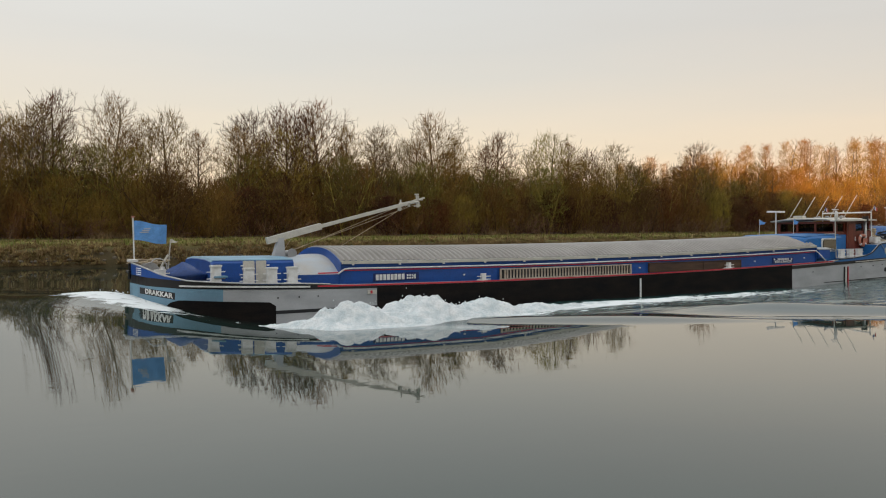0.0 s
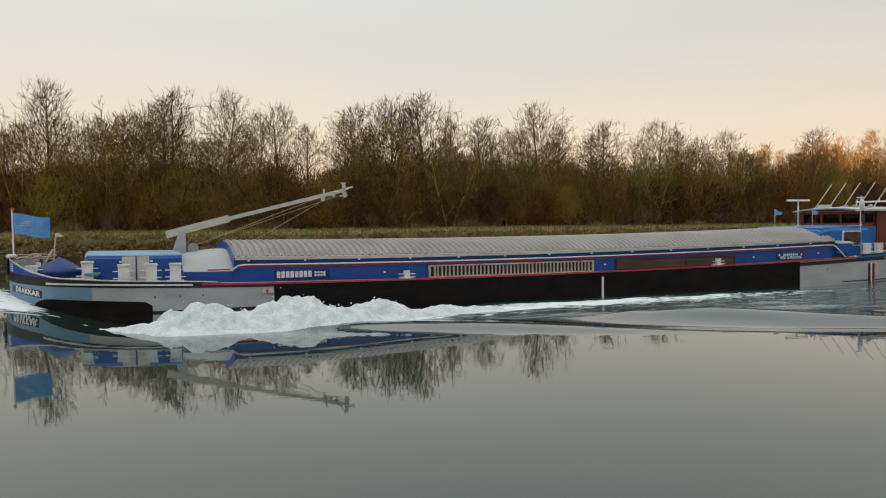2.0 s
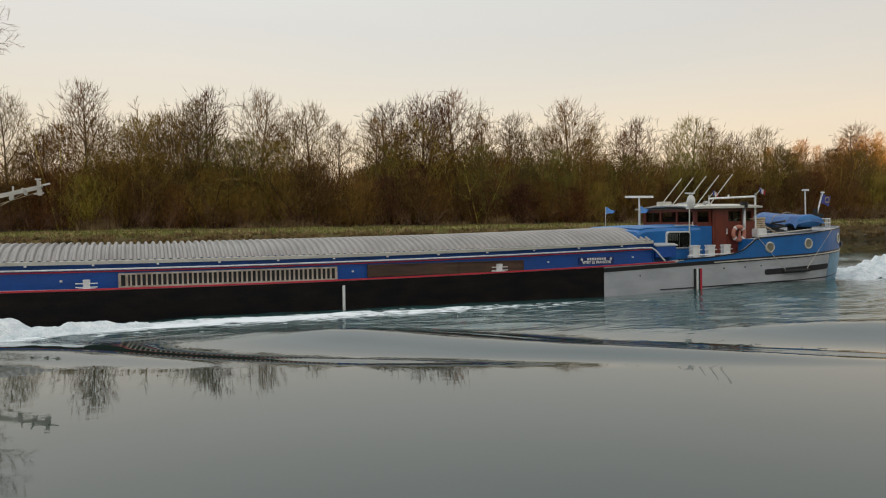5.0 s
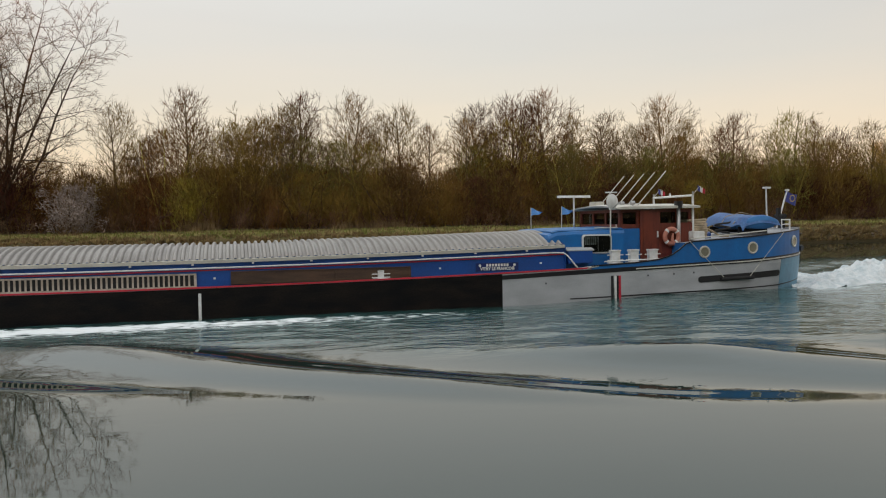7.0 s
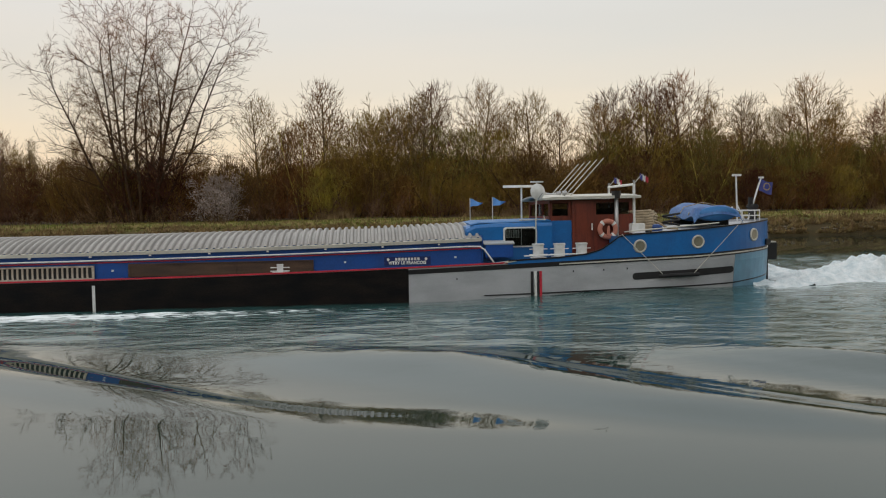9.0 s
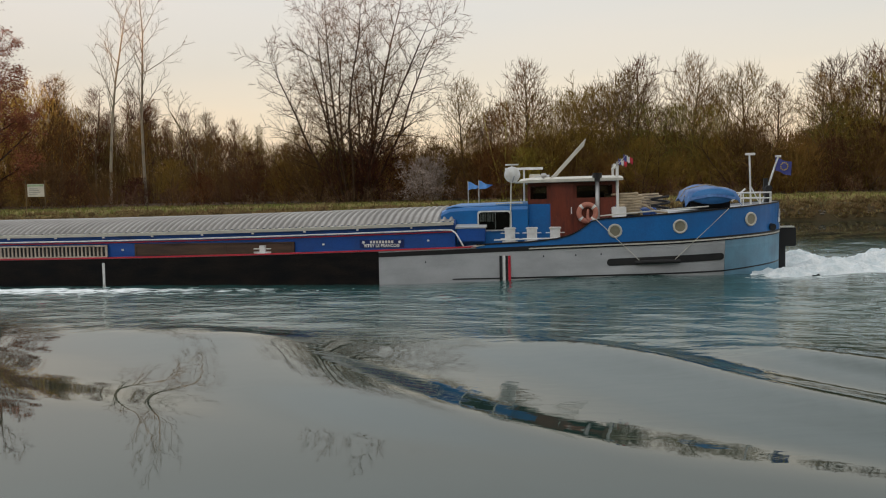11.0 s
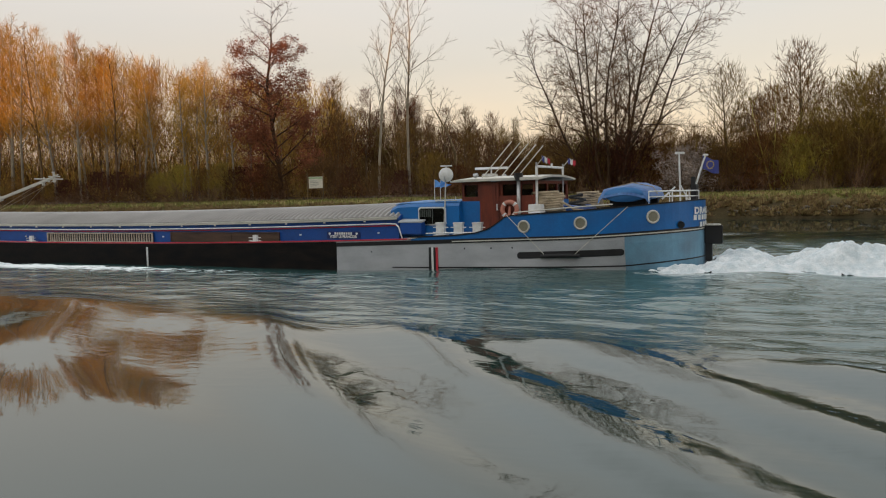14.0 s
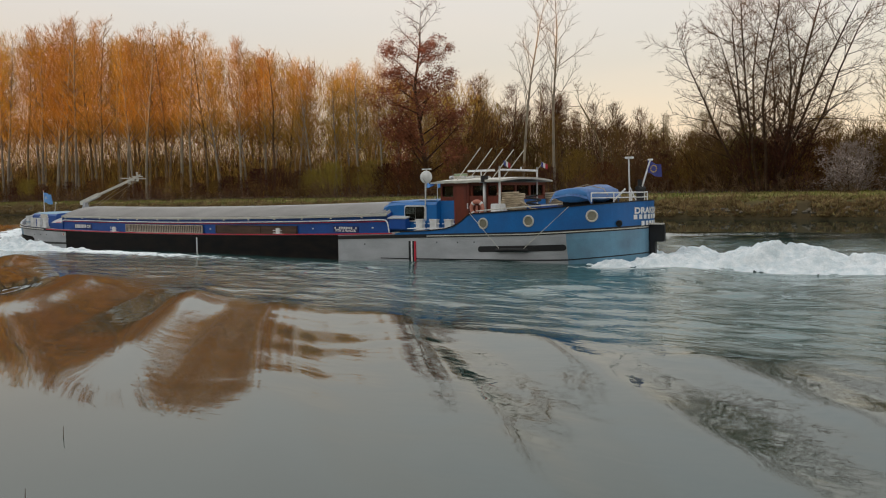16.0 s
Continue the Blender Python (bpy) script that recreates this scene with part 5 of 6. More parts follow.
def build_grass():
    rng = random.Random(8)
    g, s = Geo(), Geo()
    for i in range(56000):
        x = rng.uniform(-165, 190)
        y = rng.uniform(67.6, 73.6)
        patch = noise.noise((x * 0.35, y * 0.8, 7.0))
        z = ground_height(x, y)
        dry = patch > 0.15 or rng.random() < 0.12
        h = rng.uniform(0.10, 0.26) * (1.7 if y < 69 else 1) * (0.6 if y > 69.5 else 1.0)
        w = rng.uniform(0.02, 0.045) * (1.4 if y < 69 else 1)
        a = rng.uniform(0, 3.14)
        dx, dy = w * math.cos(a), w * math.sin(a)
        q = s if dry else g
        o = len(q.v)
        q.v += [(x - dx, y - dy, z - 0.03), (x + dx, y + dy, z - 0.03), (x + rng.gauss(0, 0.08), y + rng.gauss(0, 0.08), z + h)]
        q.f.append((o, o + 1, o + 2))
    for cx, h in ((-3.4, 0.8), (-2.8, 0.7), (9.5, 0.6), (12.5, 0.7), (14.0, 0.55), (28, 0.5), (33, 0.6), (-13, 0.6), (-66, 0.7), (-71, 0.6), (-95, 0.5), (48, 0.5), (60, 0.5)):
        for _ in range(260):
            x, y = cx + rng.gauss(0, 0.7), 73.0 + rng.gauss(0, 0.25)
            z = ground_height(x, y)
            a, o = rng.uniform(0, 3.14), len(s.v)
            dx, dy = 0.03 * math.cos(a), 0.03 * math.sin(a)
            s.v += [(x - dx, y - dy, z - 0.02), (x + dx, y + dy, z - 0.02), (x + rng.gauss(0, 0.18), y + rng.gauss(0, 0.15), z + h * rng.uniform(0.6, 1.3))]
            s.f.append((o, o + 1, o + 2))
    k = Geo()
    for _ in range(17000):
        x = rng.uniform(-140, 150)
        y = 65.95 + 2.5 * rng.random() ** 1.4
        if noise.noise((x * 0.5, y, 3.0)) < -0.30:
            continue
        r = rng.uniform(0.14, 0.46) * (1 if y < 67.6 else 0.6)
        z = max(ground_height(x, y), 0.22)
        for _ in range(13):
            a, e = rng.uniform(0, 6.28), rng.uniform(0.2, 1.0)
            ox, oy = r * e * math.cos(a), r * e * math.sin(a)
            w, o = rng.uniform(0.03, 0.085), len(k.v)
            k.v += [(x + ox * 0.5 - w, y + oy * 0.5, z - 0.04), (x + ox * 0.5 + w, y + oy * 0.5 + 0.02, z - 0.04), (x + ox * 1.5, y + oy * 1.5, z + r * (1.15 - 1.25 * e) + 0.02)]
            k.f.append((o, o + 1, o + 2))
    tagged(part("tussocks", k, TUSSOCK, None), "dead brown grass tussocks hanging over the water's edge", "grass", kind="stuff")
    tagged(part("grass", g, GRASS, None), "short green grass on the canal bank", "grass", kind="stuff")
    tagged(part("dry_grass", s, STRAW, None), "dry straw-coloured grass tufts on the bank", "grass", kind="stuff")


def build_stones():
    rng = random.Random(3)
    g = Geo()
    for i in range(800):
        x = rng.uniform(-150, 190)
        y = 66.1 + abs(rng.gauss(0.0, 0.25))
        r = rng.uniform(0.07, 0.24)
        z = max(ground_height(x, y), -0.15)
        rings = []
        for k in range(3):
            a0 = (0.75, 1.0, 0.55)[k]
            rings.append([(x + r * a0 * math.cos(j * 1.05) * rng.uniform(0.8, 1.2), y + r * a0 * math.sin(j * 1.05) * rng.uniform(0.8, 1.2), z + r * (-0.4, 0.1, 0.55)[k]) for j in range(6)])
        g.loft(rings)
    tagged(part("bank_stones", g, STONE, None), "rough grey-brown stones along the waterline", "stones", kind="stuff")


def build_sign():
    s = thing("sign_board", "pale notice board with a green heading on two posts", "sign", pose(-50.3, 72.0, ground_height(-50.3, 72.0)))
    for x in (-1.0, 0.98):
        part("post", Geo().box(x - 0.05, x + 0.05, -0.05, 0.05, -0.3, 2.85 if x < 0 else 2.8), BARK, s, bevel=0.01)
    board = part("board", Geo().box(-0.78, 0.95, -0.10, -0.05, 1.25, 2.45), CREAM, s, "pale board", bevel=0.01)
    part("heading", Geo().box(-0.74, 0.91, -0.108, -0.10, 2.22, 2.41), material("pale_green_print", (0.30, 0.42, 0.26), 0.6), board)
    for k in range(4):
        part("text_bar", Geo().box(-0.6, 0.3 + 0.12 * (k % 3), -0.106, -0.10, 1.98 - 0.17 * k, 2.04 - 0.17 * k), material("grey_print", (0.28, 0.30, 0.28), 0.6), board)


build_woods()
build_far_woods()
build_wood_interior()
build_grass()
build_stones()
build_sign()


def build_reeds():
    for x, y, h in REEDS:
        g = Geo()
        g.tube([(0, 0, -0.6), (0.01, 0, 0.0), (0.0, 0.01, h)], 0.006, 5, 0.002)
        r = part("reed", g, BARK_DARK, None)
        r.location = (x, y, 0)
        tagged(r, "thin dark reed stalk standing in the water", "reed", "reeds by the near bank")


REEDS = ((-7.9, 4.3, 0.11), (-6.5, 3.2, 0.09))
build_reeds()


# ---- stern of the barge ----
def wall_ring(x0, x1, y0, y1, z0, z1, r=0.10):
    """Outline of a cabin, rounded at its upper edges, as rings from front to back."""
    ring = lambda x, d: [(x, y0 + d, z0), (x, y0 + d, z1 - r), (x, y0 + d + r * 0.3, z1 - r * 0.3), (x, y0 + d + r, z1 - d * 0.5), (x, y1 - d - r, z1 - d * 0.5), (x, y1 - d - r * 0.3, z1 - r * 0.3), (x, y1 - d, z1 - r), (x, y1 - d, z0)]
    return [ring(x0, 0.06), ring(x0 + 0.05, 0.0), ring(x1 - 0.05, 0.0), ring(x1, 0.06)]


def porthole(x, z, r=0.155):
    y = -half(x, z)
    nx = (half(x + 0.05, z) - half(x - 0.05, z)) / 0.1
    n = Vector((nx * -1, -1, 0)).normalized()
    t = Vector((-n.y, n.x, 0))
    c = Vector((x, y, z)) + n * 0.012
    ring = []
    for d, rr in ((0.0, r + 0.045), (0.03, r + 0.035), (0.035, r), (0.012, r - 0.015)):
        ring.append([tuple(c + n * d + t * (rr * math.cos(a)) + Vector((0, 0, rr * math.sin(a)))) for a in np.linspace(0, 2 * math.pi, 25)[:-1]])
    p = part("porthole", Geo().loft(ring, close=False), CREAM, barge, "round porthole with a pale brass rim", smooth=True)
    disc = [tuple(c + n * 0.014 + t * (r * math.cos(a)) + Vector((0, 0, r * math.sin(a)))) for a in np.linspace(0, 2 * math.pi, 25)[:-1]]
    g = Geo()
    g.v = disc
    g.f = [tuple(range(24))]
    part("pane", g, material("porthole_glass", (0.24, 0.225, 0.17), 0.12, var=0.1, bump=0), p)


def lettering(text, size, place, mat, parent, name="lettering"):
    """Flat raised letters of the built-in font; place(u, v) sets each point on its surface."""
    cu = bpy.data.curves.new("letters", "FONT")
    cu.body, cu.size, cu.align_x, cu.extrude, cu.space_character, cu.offset = text, size, "CENTER", 0.0, 1.08, size * 0.05
    ob = bpy.data.objects.new("letters", cu)
    scene.collection.objects.link(ob)
    me = bpy.data.meshes.new_from_object(ob.evaluated_get(bpy.context.evaluated_depsgraph_get()))
    bpy.data.objects.remove(ob)
    for v in me.vertices:
        v.co = place(v.co.x, v.co.y)
    me.materials.clear()
    me.materials.append(mat)
    o = new(name, me)
    o.parent = parent
    return o


def side_map(x0, z0, off):
    return lambda u, v: Vector((x0 + u, -half(x0 + u, z0 + v) - off, z0 + v))


def build_writing():
    # name on the bow
    p = strip("name_board", 0.40, 1.18, lambda x: lerp(x, [0.4, 1.18], [0.66, 0.50]), lambda x: lerp(x, [0.4, 1.18], [0.84, 0.70]), 0.018, BLACK_PAINT, "black name board", sides=(-1,))
    arc = [(x, -half(x, 0.7)) for x in np.linspace(0.28, 3.0, 240)]
    dist = [0.0]
    for a, b in zip(arc[:-1], arc[1:]):
        dist.append(dist[-1] + math.hypot(b[0] - a[0], b[1] - a[1]))

    def bow(u, v):
        x = lerp(lerp(0.79, [q[0] for q in arc], dist) + u * 1.05, dist, [q[0] for q in arc])
        z = lerp(x, [0.4, 1.18], [0.70, 0.54]) + v
        k = Vector((half(x + 0.02, z) - half(x - 0.02, z), -0.04, 0)).normalized()
        return Vector((x, -half(x, z), z)) + Vector((-k.x * -1 * -1, k.y, 0)) * 0.024
    lettering("DRAKKAR", 0.19, bow, WHITE, p)
    # registration board, its figures as plain bars
    plate = part("registration_board", Geo().box(7.26, 8.90, -2.085, -2.06, 0.815, 1.07), BLUE_DARK, barge, "dark blue board with white marks", bevel=0.004)
    for i in range(8):
        part("mark", Geo().box(7.34 + i * 0.132, 7.44 + i * 0.132, -2.092, -2.085, 0.85, 1.035), WHITE, plate)
    for i in range(4):
        for j in range(2):
            part("mark", Geo().box(8.45 + i * 0.09, 8.51 + i * 0.09, -2.092, -2.085, 0.865 + j * 0.085, 0.925 + j * 0.085), WHITE, plate)
    # home port board
    z0 = 0.90
    plate = part("port_board", Geo().box(26.15, 27.50, -2.085, -2.06, z0, z0 + 0.24), BLUE_DARK, barge, "dark blue home port board", bevel=0.004)
    lettering("VITRY LE FRANCOIS", 0.125, lambda u, v: Vector((26.825 + u * 0.90, -2.096, z0 + 0.025 + v)), WHITE, plate)
    for i in range(8):
        part("mark", Geo().box(26.47 + i * 0.092, 26.535 + i * 0.092, -2.092, -2.085, z0 + 0.135, z0 + 0.215), WHITE, plate)
    for x in (26.22, 27.32):
        part("emblem", Geo().tube([(x + 0.05, -2.094, z0 + 0.17), (x + 0.05, -2.084, z0 + 0.17)], 0.045, 6), WHITE, plate)
    # name round the stern, the numbers below it as bars
    arc = [(x, -half(x, 1.5)) for x in 38.5 - np.linspace(0, 1, 200) ** 2 * 2.0]
    dist = [0.0]
    for a, b in zip(arc[:-1], arc[1:]):
        dist.append(dist[-1] + math.hypot(b[0] - a[0], b[1] - a[1]))

    def aft(u, v, off=0.03):
        s = abs(u)
        x = lerp(s, dist, [q[0] for q in arc])
        y = lerp(s, dist, [q[1] for q in arc])
        x2, y2 = lerp(s + 0.02, dist, [q[0] for q in arc]), lerp(s + 0.02, dist, [q[1] for q in arc])
        n = Vector((-(y2 - y), x2 - x, 0)).normalized()
        if n.x < 0:
            n = -n
        if u > 0:
            y, n = -y, Vector((n.x, -n.y, 0))
        return Vector((x, y, v)) + n * off
    lettering("DRAKKAR", 0.27, lambda u, v: aft(u * 1.35, 1.62 + v), WHITE, barge)
    for row, z, n in ((0, 1.43, 8), (1, 1.22, 5)):
        for i in range(n):
            u = (i - (n - 1) / 2) * 0.235
            g = Geo().loft([[tuple(aft(u + du, z + dz, off)) for du, dz in ((-0.075, 0), (0.075, 0), (0.075, 0.15), (-0.075, 0.15))] for off in (0.012, 0.024)])
            part("mark", g, WHITE, barge)
    # small marks at the stem
    for k in range(4):
        x = 0.16
        part("stem_mark", Geo().loft([[(xx, -half(xx, 1.3) - o, 1.20 + 0.06 * k + dz) for xx, dz in ((0.34, 0), (0.43, -0.015), (0.43, 0.015), (0.34, 0.03))] for o in (0.010, 0.02)]), WHITE, barge)


def build_stern():
    # low cabin behind the hold
    front = []
    for x, top, w in ((28.52, 1.55, 1.80), (28.60, 1.95, 1.84), (28.85, 2.06, 1.86), (29.4, 2.09, 1.88), (31.15, 2.10, 1.88)):
        front.append([(x, -w, 0.85), (x, -w, top - 0.14), (x, -w + 0.05, top - 0.05), (x, -w + 0.18, top), (x, 0, top + 0.05), (x, w - 0.18, top), (x, w - 0.05, top - 0.05), (x, w, top - 0.14), (x, w, 0.85)])
    part("aft_cabin", Geo().loft(front), BLUE_AFT, barge, "low blue living cabin")
    roof = [[(x, y, z) for y, z in ((-1.78, top - 0.015), (-1.68, top + 0.02), (0, top + 0.07), (1.68, top + 0.02), (1.78, top - 0.015), (1.6, top - 0.01), (-1.6, top - 0.01))] for x, top in ((28.72, 2.03), (28.95, 2.08), (31.15, 2.11))]
    part("aft_cabin_roof", Geo().loft(roof), BLUE_ROOF, barge, "pale blue cabin roof")
    part("locker", Geo().box(29.10, 29.92, -2.18, -1.86, 1.05, 1.48), BLUE, barge, "blue side locker", bevel=0.02)
    part("locker_lid", Geo().loft([[(29.06, -2.20, 1.48), (29.06, -1.86, 1.56), (29.06, -1.86, 1.50), (29.06, -2.20, 1.44)], [(29.96, -2.20, 1.48), (29.96, -1.86, 1.56), (29.96, -1.86, 1.50), (29.96, -2.20, 1.44)]]), HOOD, barge, "pale grey-blue locker lid")
    win = part("window", Geo().loft([[(30.18 + 0.50 * a, -1.93, 1.64 + 0.30 * b) for a, b in OCT], [(30.18 + 0.50 * a, -1.86, 1.64 + 0.30 * b) for a, b in OCT]]), WHITE, barge, "white framed cabin window with lace curtain")
    # near-black plate paints the shade of the room behind the glass
    part("window_dark", Geo().loft([[(30.18 + 0.45 * a, y, 1.64 + 0.255 * b) for a, b in OCT] for y in (-1.938, -1.932)]), DARK, win, "dark plate in place of the unlit interior")
    rows = [[(29.76 + 0.40 * i / 24, -1.944 - 0.010 * math.sin(i * 1.5), z) for i in range(25)] for z in (1.86 , 1.62)]
    part("curtain", Geo().grid(rows), CURTAIN, win, "white lace curtain")
    part("window_bar", Geo().box(30.20, 30.22, -1.955, -1.935, 1.40, 1.88), WHITE, win)
    part("pane", Geo().loft([[(30.18 + 0.45 * a, y, 1.64 + 0.255 * b) for a, b in OCT] for y in (-1.966, -1.960)]), GLASS, win).visible_shadow = False
    # wheelhouse
    part("wheelhouse_side", Geo().box(32.44, 33.66, -1.676, -1.655, 0.98, 2.10), MAHOGANY, barge, "varnished mahogany side beside the door")
    part("wheelhouse_base", Geo().box(31.14, 33.70, -1.66, 1.66, 0.90, 2.10), BLUE_AFT, barge, "blue wheelhouse base", bevel=0.02)
    zt, zb, zm, zh = 2.72, 2.08, 2.24, 2.62
    wheel = part("wheelhouse", Geo().box(31.16, 33.66, -1.58, 1.58, zb, zb + 0.16), MAHOGANY, barge, "varnished mahogany wheelhouse with dark windows")
    for x0, x1 in ((31.14, 31.22), (31.70, 31.80), (32.46, 32.56), (33.12, 33.20), (33.58, 33.68)):
        for y in (-1.62, 1.54):
            part("pillar", Geo().box(x0, x1, y, y + 0.08, zb, zt), MAHOGANY, wheel, bevel=0.008)
    for y in (-1.62, 1.54):
        part("side_rail", Geo().box(31.14, 33.68, y + 0.004, y + 0.076, zh, zt), MAHOGANY, wheel)
        part("side_sill", Geo().box(31.14, 33.68, y + 0.004, y + 0.076, zb, zm), MAHOGANY, wheel)
    for x in (31.14, 33.60):
        for y in (-1.54, -0.55, 0.45, 1.46):
            part("pillar", Geo().box(x, x + 0.08, y, y + 0.09, zm, zh), MAHOGANY, wheel)
        part("end_rail", Geo().box(x + 0.004, x + 0.076, -1.54, 1.54, zh, zt), MAHOGANY, wheel)
        part("end_sill", Geo().box(x + 0.004, x + 0.076, -1.54, 1.54, zb, zm), MAHOGANY, wheel)
        part("end_pane", Geo().box(x + 0.035, x + 0.043, -1.50, 1.50, zm, zh), GLASS, wheel).visible_shadow = False
    for x0, x1 in ((31.22, 31.70), (32.56, 33.12), (33.20, 33.58)):
        for y in (-1.585, 1.575):
            part("side_pane", Geo().box(x0, x1, y, y + 0.008, zm, zh), GLASS, wheel).visible_shadow = False
    part("bench", Geo().box(31.9, 33.4, -0.6, 1.3, 2.08, 2.45), DARK, wheel, bevel=0.03)
    part("console", Geo().box(31.28, 31.65, -0.9, 0.9, 2.08, 2.42), DARK, wheel, bevel=0.03)
    door = part("wheelhouse_door", Geo().box(31.80, 32.46, -1.70, -1.63, 1.00, 2.70), MAHOGANY, wheel, "tall mahogany door", bevel=0.008)
    for za, zb2 in ((1.10, 1.75), (1.85, 2.60)):
        part("door_panel", Geo().box(31.90, 32.36, -1.712, -1.70, za, zb2), MAHOGANY, door, bevel=0.006)
    part("door_handle", Geo().box(32.39, 32.42, -1.74, -1.70, 1.80, 2.0), WHITE, door)
    part("aft_panel", Geo().box(32.46, 33.68, -1.68, -1.64, 2.02, 2.26), MAHOGANY, wheel)
    rf = []
    for y in np.linspace(-1.85, 1.85, 9):
        z = 2.72 + 0.10 * (1 - (y / 1.85) ** 2)
        rf.append([(30.92, y, z + 0.0), (30.90, y, z + 0.05), (31.2, y, z + 0.085), (33.5, y, z + 0.10), (33.88, y, z + 0.085), (33.88, y, z + 0.02)])
    part("wheelhouse_roof", Geo().loft(rf), CREAM, barge, "pale wheelhouse roof with a slight camber")
    part("roof_ledge", Geo().box(30.78, 31.25, -1.75, -1.55, 2.72, 2.77), WHITE, barge)
    # aerials on the roof
    for i in range(5):
        y = -1.5 + 0.75 * i
        part("aerial", Geo().tube([(31.80, y, 2.83), (32.84, y, 3.96)], 0.017, 6), CREAM, barge, "slanting pale whip aerial")
    part("aerial_rail", Geo().tube([(31.85, -1.6, 2.90), (31.85, 1.6, 2.90)], 0.022, 6), CREAM, barge)
    for y in (-1.55, -0.8, 0.9):
        lamp = part("deck_lamp", Geo().tube([(31.55, y, 2.92), (31.68, y, 2.94)], 0.075, 10, 0.06), STEEL, barge, "small grey deck floodlight")
        part("lamp_foot", Geo().tube([(31.62, y, 2.80), (31.62, y, 2.92)], 0.02, 6), STEEL, lamp)
    part("horn", Geo().tube([(31.3, -0.3, 2.92), (31.75, -0.3, 2.92)], 0.02, 8, 0.06), STEEL, barge)
    part("roof_box", Geo().box(31.1, 31.45, 0.2, 0.7, 2.80, 3.02), CREAM, barge, bevel=0.02)
    radar = part("radar", Geo().tube([(30.87, 1.50, 2.05), (30.87, 1.50, 3.20)], 0.03, 8), WHITE, barge, "white radar scanner on a post")
    part("radar_bar", Geo().loft([[(30.25, 1.44, 3.20), (30.25, 1.56, 3.20), (30.25, 1.54, 3.28), (30.25, 1.46, 3.28)], [(31.49, 1.44, 3.20), (31.49, 1.56, 3.20), (31.49, 1.54, 3.28), (31.49, 1.46, 3.28)]]), WHITE, radar)
    mast = part("dish_mast", Geo().tube([(30.62, -1.98, 1.02), (30.66, -1.90, 2.1), (30.70, -1.86, 3.25)], 0.022, 7), CREAM, barge, "thin mast with a satellite dish")
    part("mast_head", Geo().box(30.52, 30.90, -1.90, -1.82, 3.24, 3.28), WHITE, mast)
    rows = []
    for k in range(5):
        r = 0.25 * k / 4
        rows.append([(30.72 + r * math.cos(a) * 0.92, -1.97 + 0.9 * r * r + r * math.cos(a) * 0.25, 2.97 + r * math.sin(a) * 0.95) for a in np.linspace(0, 2 * math.pi, 21)])
    part("dish", Geo().grid(rows), WHITE, mast, "white round satellite dish", smooth=True)
    part("dish_arm", Geo().tube([(30.72, -1.95, 2.75), (30.80, -2.22, 2.92)], 0.012, 5), STEEL, mast)
    part("roof_rail", Geo().tube([(30.2, -1.7, 2.14), (31.0, -1.7, 2.14)], 0.02, 6).tube([(30.25, -1.7, 2.06), (30.25, -1.7, 2.14)], 0.015, 5).tube([(30.95, -1.7, 2.06), (30.95, -1.7, 2.26)], 0.015, 5), CREAM, barge)
    pipe = part("exhaust", Geo().tube([(33.15, -1.74, 1.2), (33.15, -1.74, 2.82)], 0.062, 12), STEEL, barge, "steel exhaust pipe with a black cap", smooth=True)
    part("exhaust_cap", Geo().tube([(33.15, -1.74, 2.74), (33.15, -1.74, 2.96)], 0.14, 12), BLACK_PAINT, pipe)
    # goalpost frame behind the wheelhouse
    frm = part("goalpost", Geo().tube([(33.72, -1.66, 1.62), (33.72, -1.66, 3.15), (33.72, 0.95, 3.15), (33.72, 0.95, 1.7)], 0.042, 8), WHITE, barge, "white tubular frame with small flags")
    for y, s in ((-1.66, 0.2), (0.95, 1.4)):
        part("frame_lamp", Geo().tube([(33.72, y, 3.15), (33.72, y, 3.28)], 0.03, 6), STEEL, frm)
        part("flag_stick", Geo().tube([(33.72, y, 3.17), (33.98, y, 3.46)], 0.012, 5), CREAM, frm)
        for i, m in enumerate((EU, WHITE, RED)):
            c0 = Vector((33.90 + 0.09 * i, y - 0.01, 3.38 - 0.035 * i))
            cloth("small_flag", c0, 0.088, 0.17, m, frm, lean=0.035, wave=0.01, seed=s)
    part("frame_light", Geo().tube([(33.72, -0.2, 3.15), (33.72, -0.2, 3.27)], 0.035, 8), WHITE, frm)
    # blue pennants before the wheelhouse
    for x, y, s in ((29.06, 1.0, 0.3), (29.58, -0.5, 1.1)):
        st = part("pennant_staff", Geo().tube([(x, y, 2.08), (x, y, 2.86)], 0.014, 6), CREAM, barge, "short staff with a blue pennant")
        cloth("pennant", Vector((x + 0.01, y, 2.70)), 0.42, 0.28, FLAG, st, point=True, lean=0.02, label="sky blue pennant", wave=0.05, seed=s)
    for x in (30.65, 31.28, 31.94):
        bollard(x, -2.22, deck_z(29.5) + 0.12, 0.42)
        bollard(x, 2.22, deck_z(29.5) + 0.12, 0.42)
    for x in (11.26, 23.2):
        bollard(x, -2.30, deck_z(x), 0.26, 0.05)
    g = Geo()
    g.tube([(30.2, -2.42, 1.10), (32.2, -2.42, 1.14)], 0.02, 6)
    part("foot_rail", g, WHITE, barge, "low white rail by the bollards")
    part("stripe_end", Geo().loft([[(29.55, -2.56, 0.90), (29.95, -2.56, 0.96), (29.95, -2.56, 1.0), (29.72, -2.56, 1.0)], [(29.55, -2.52, 0.90), (29.95, -2.52, 0.96), (29.95, -2.52, 1.0), (29.72, -2.52, 1.0)]]), CREAM, barge)
    for x, z in ((33.6, 1.32), (35.36, 1.415), (37.34, 1.57)):
        porthole(x, z)
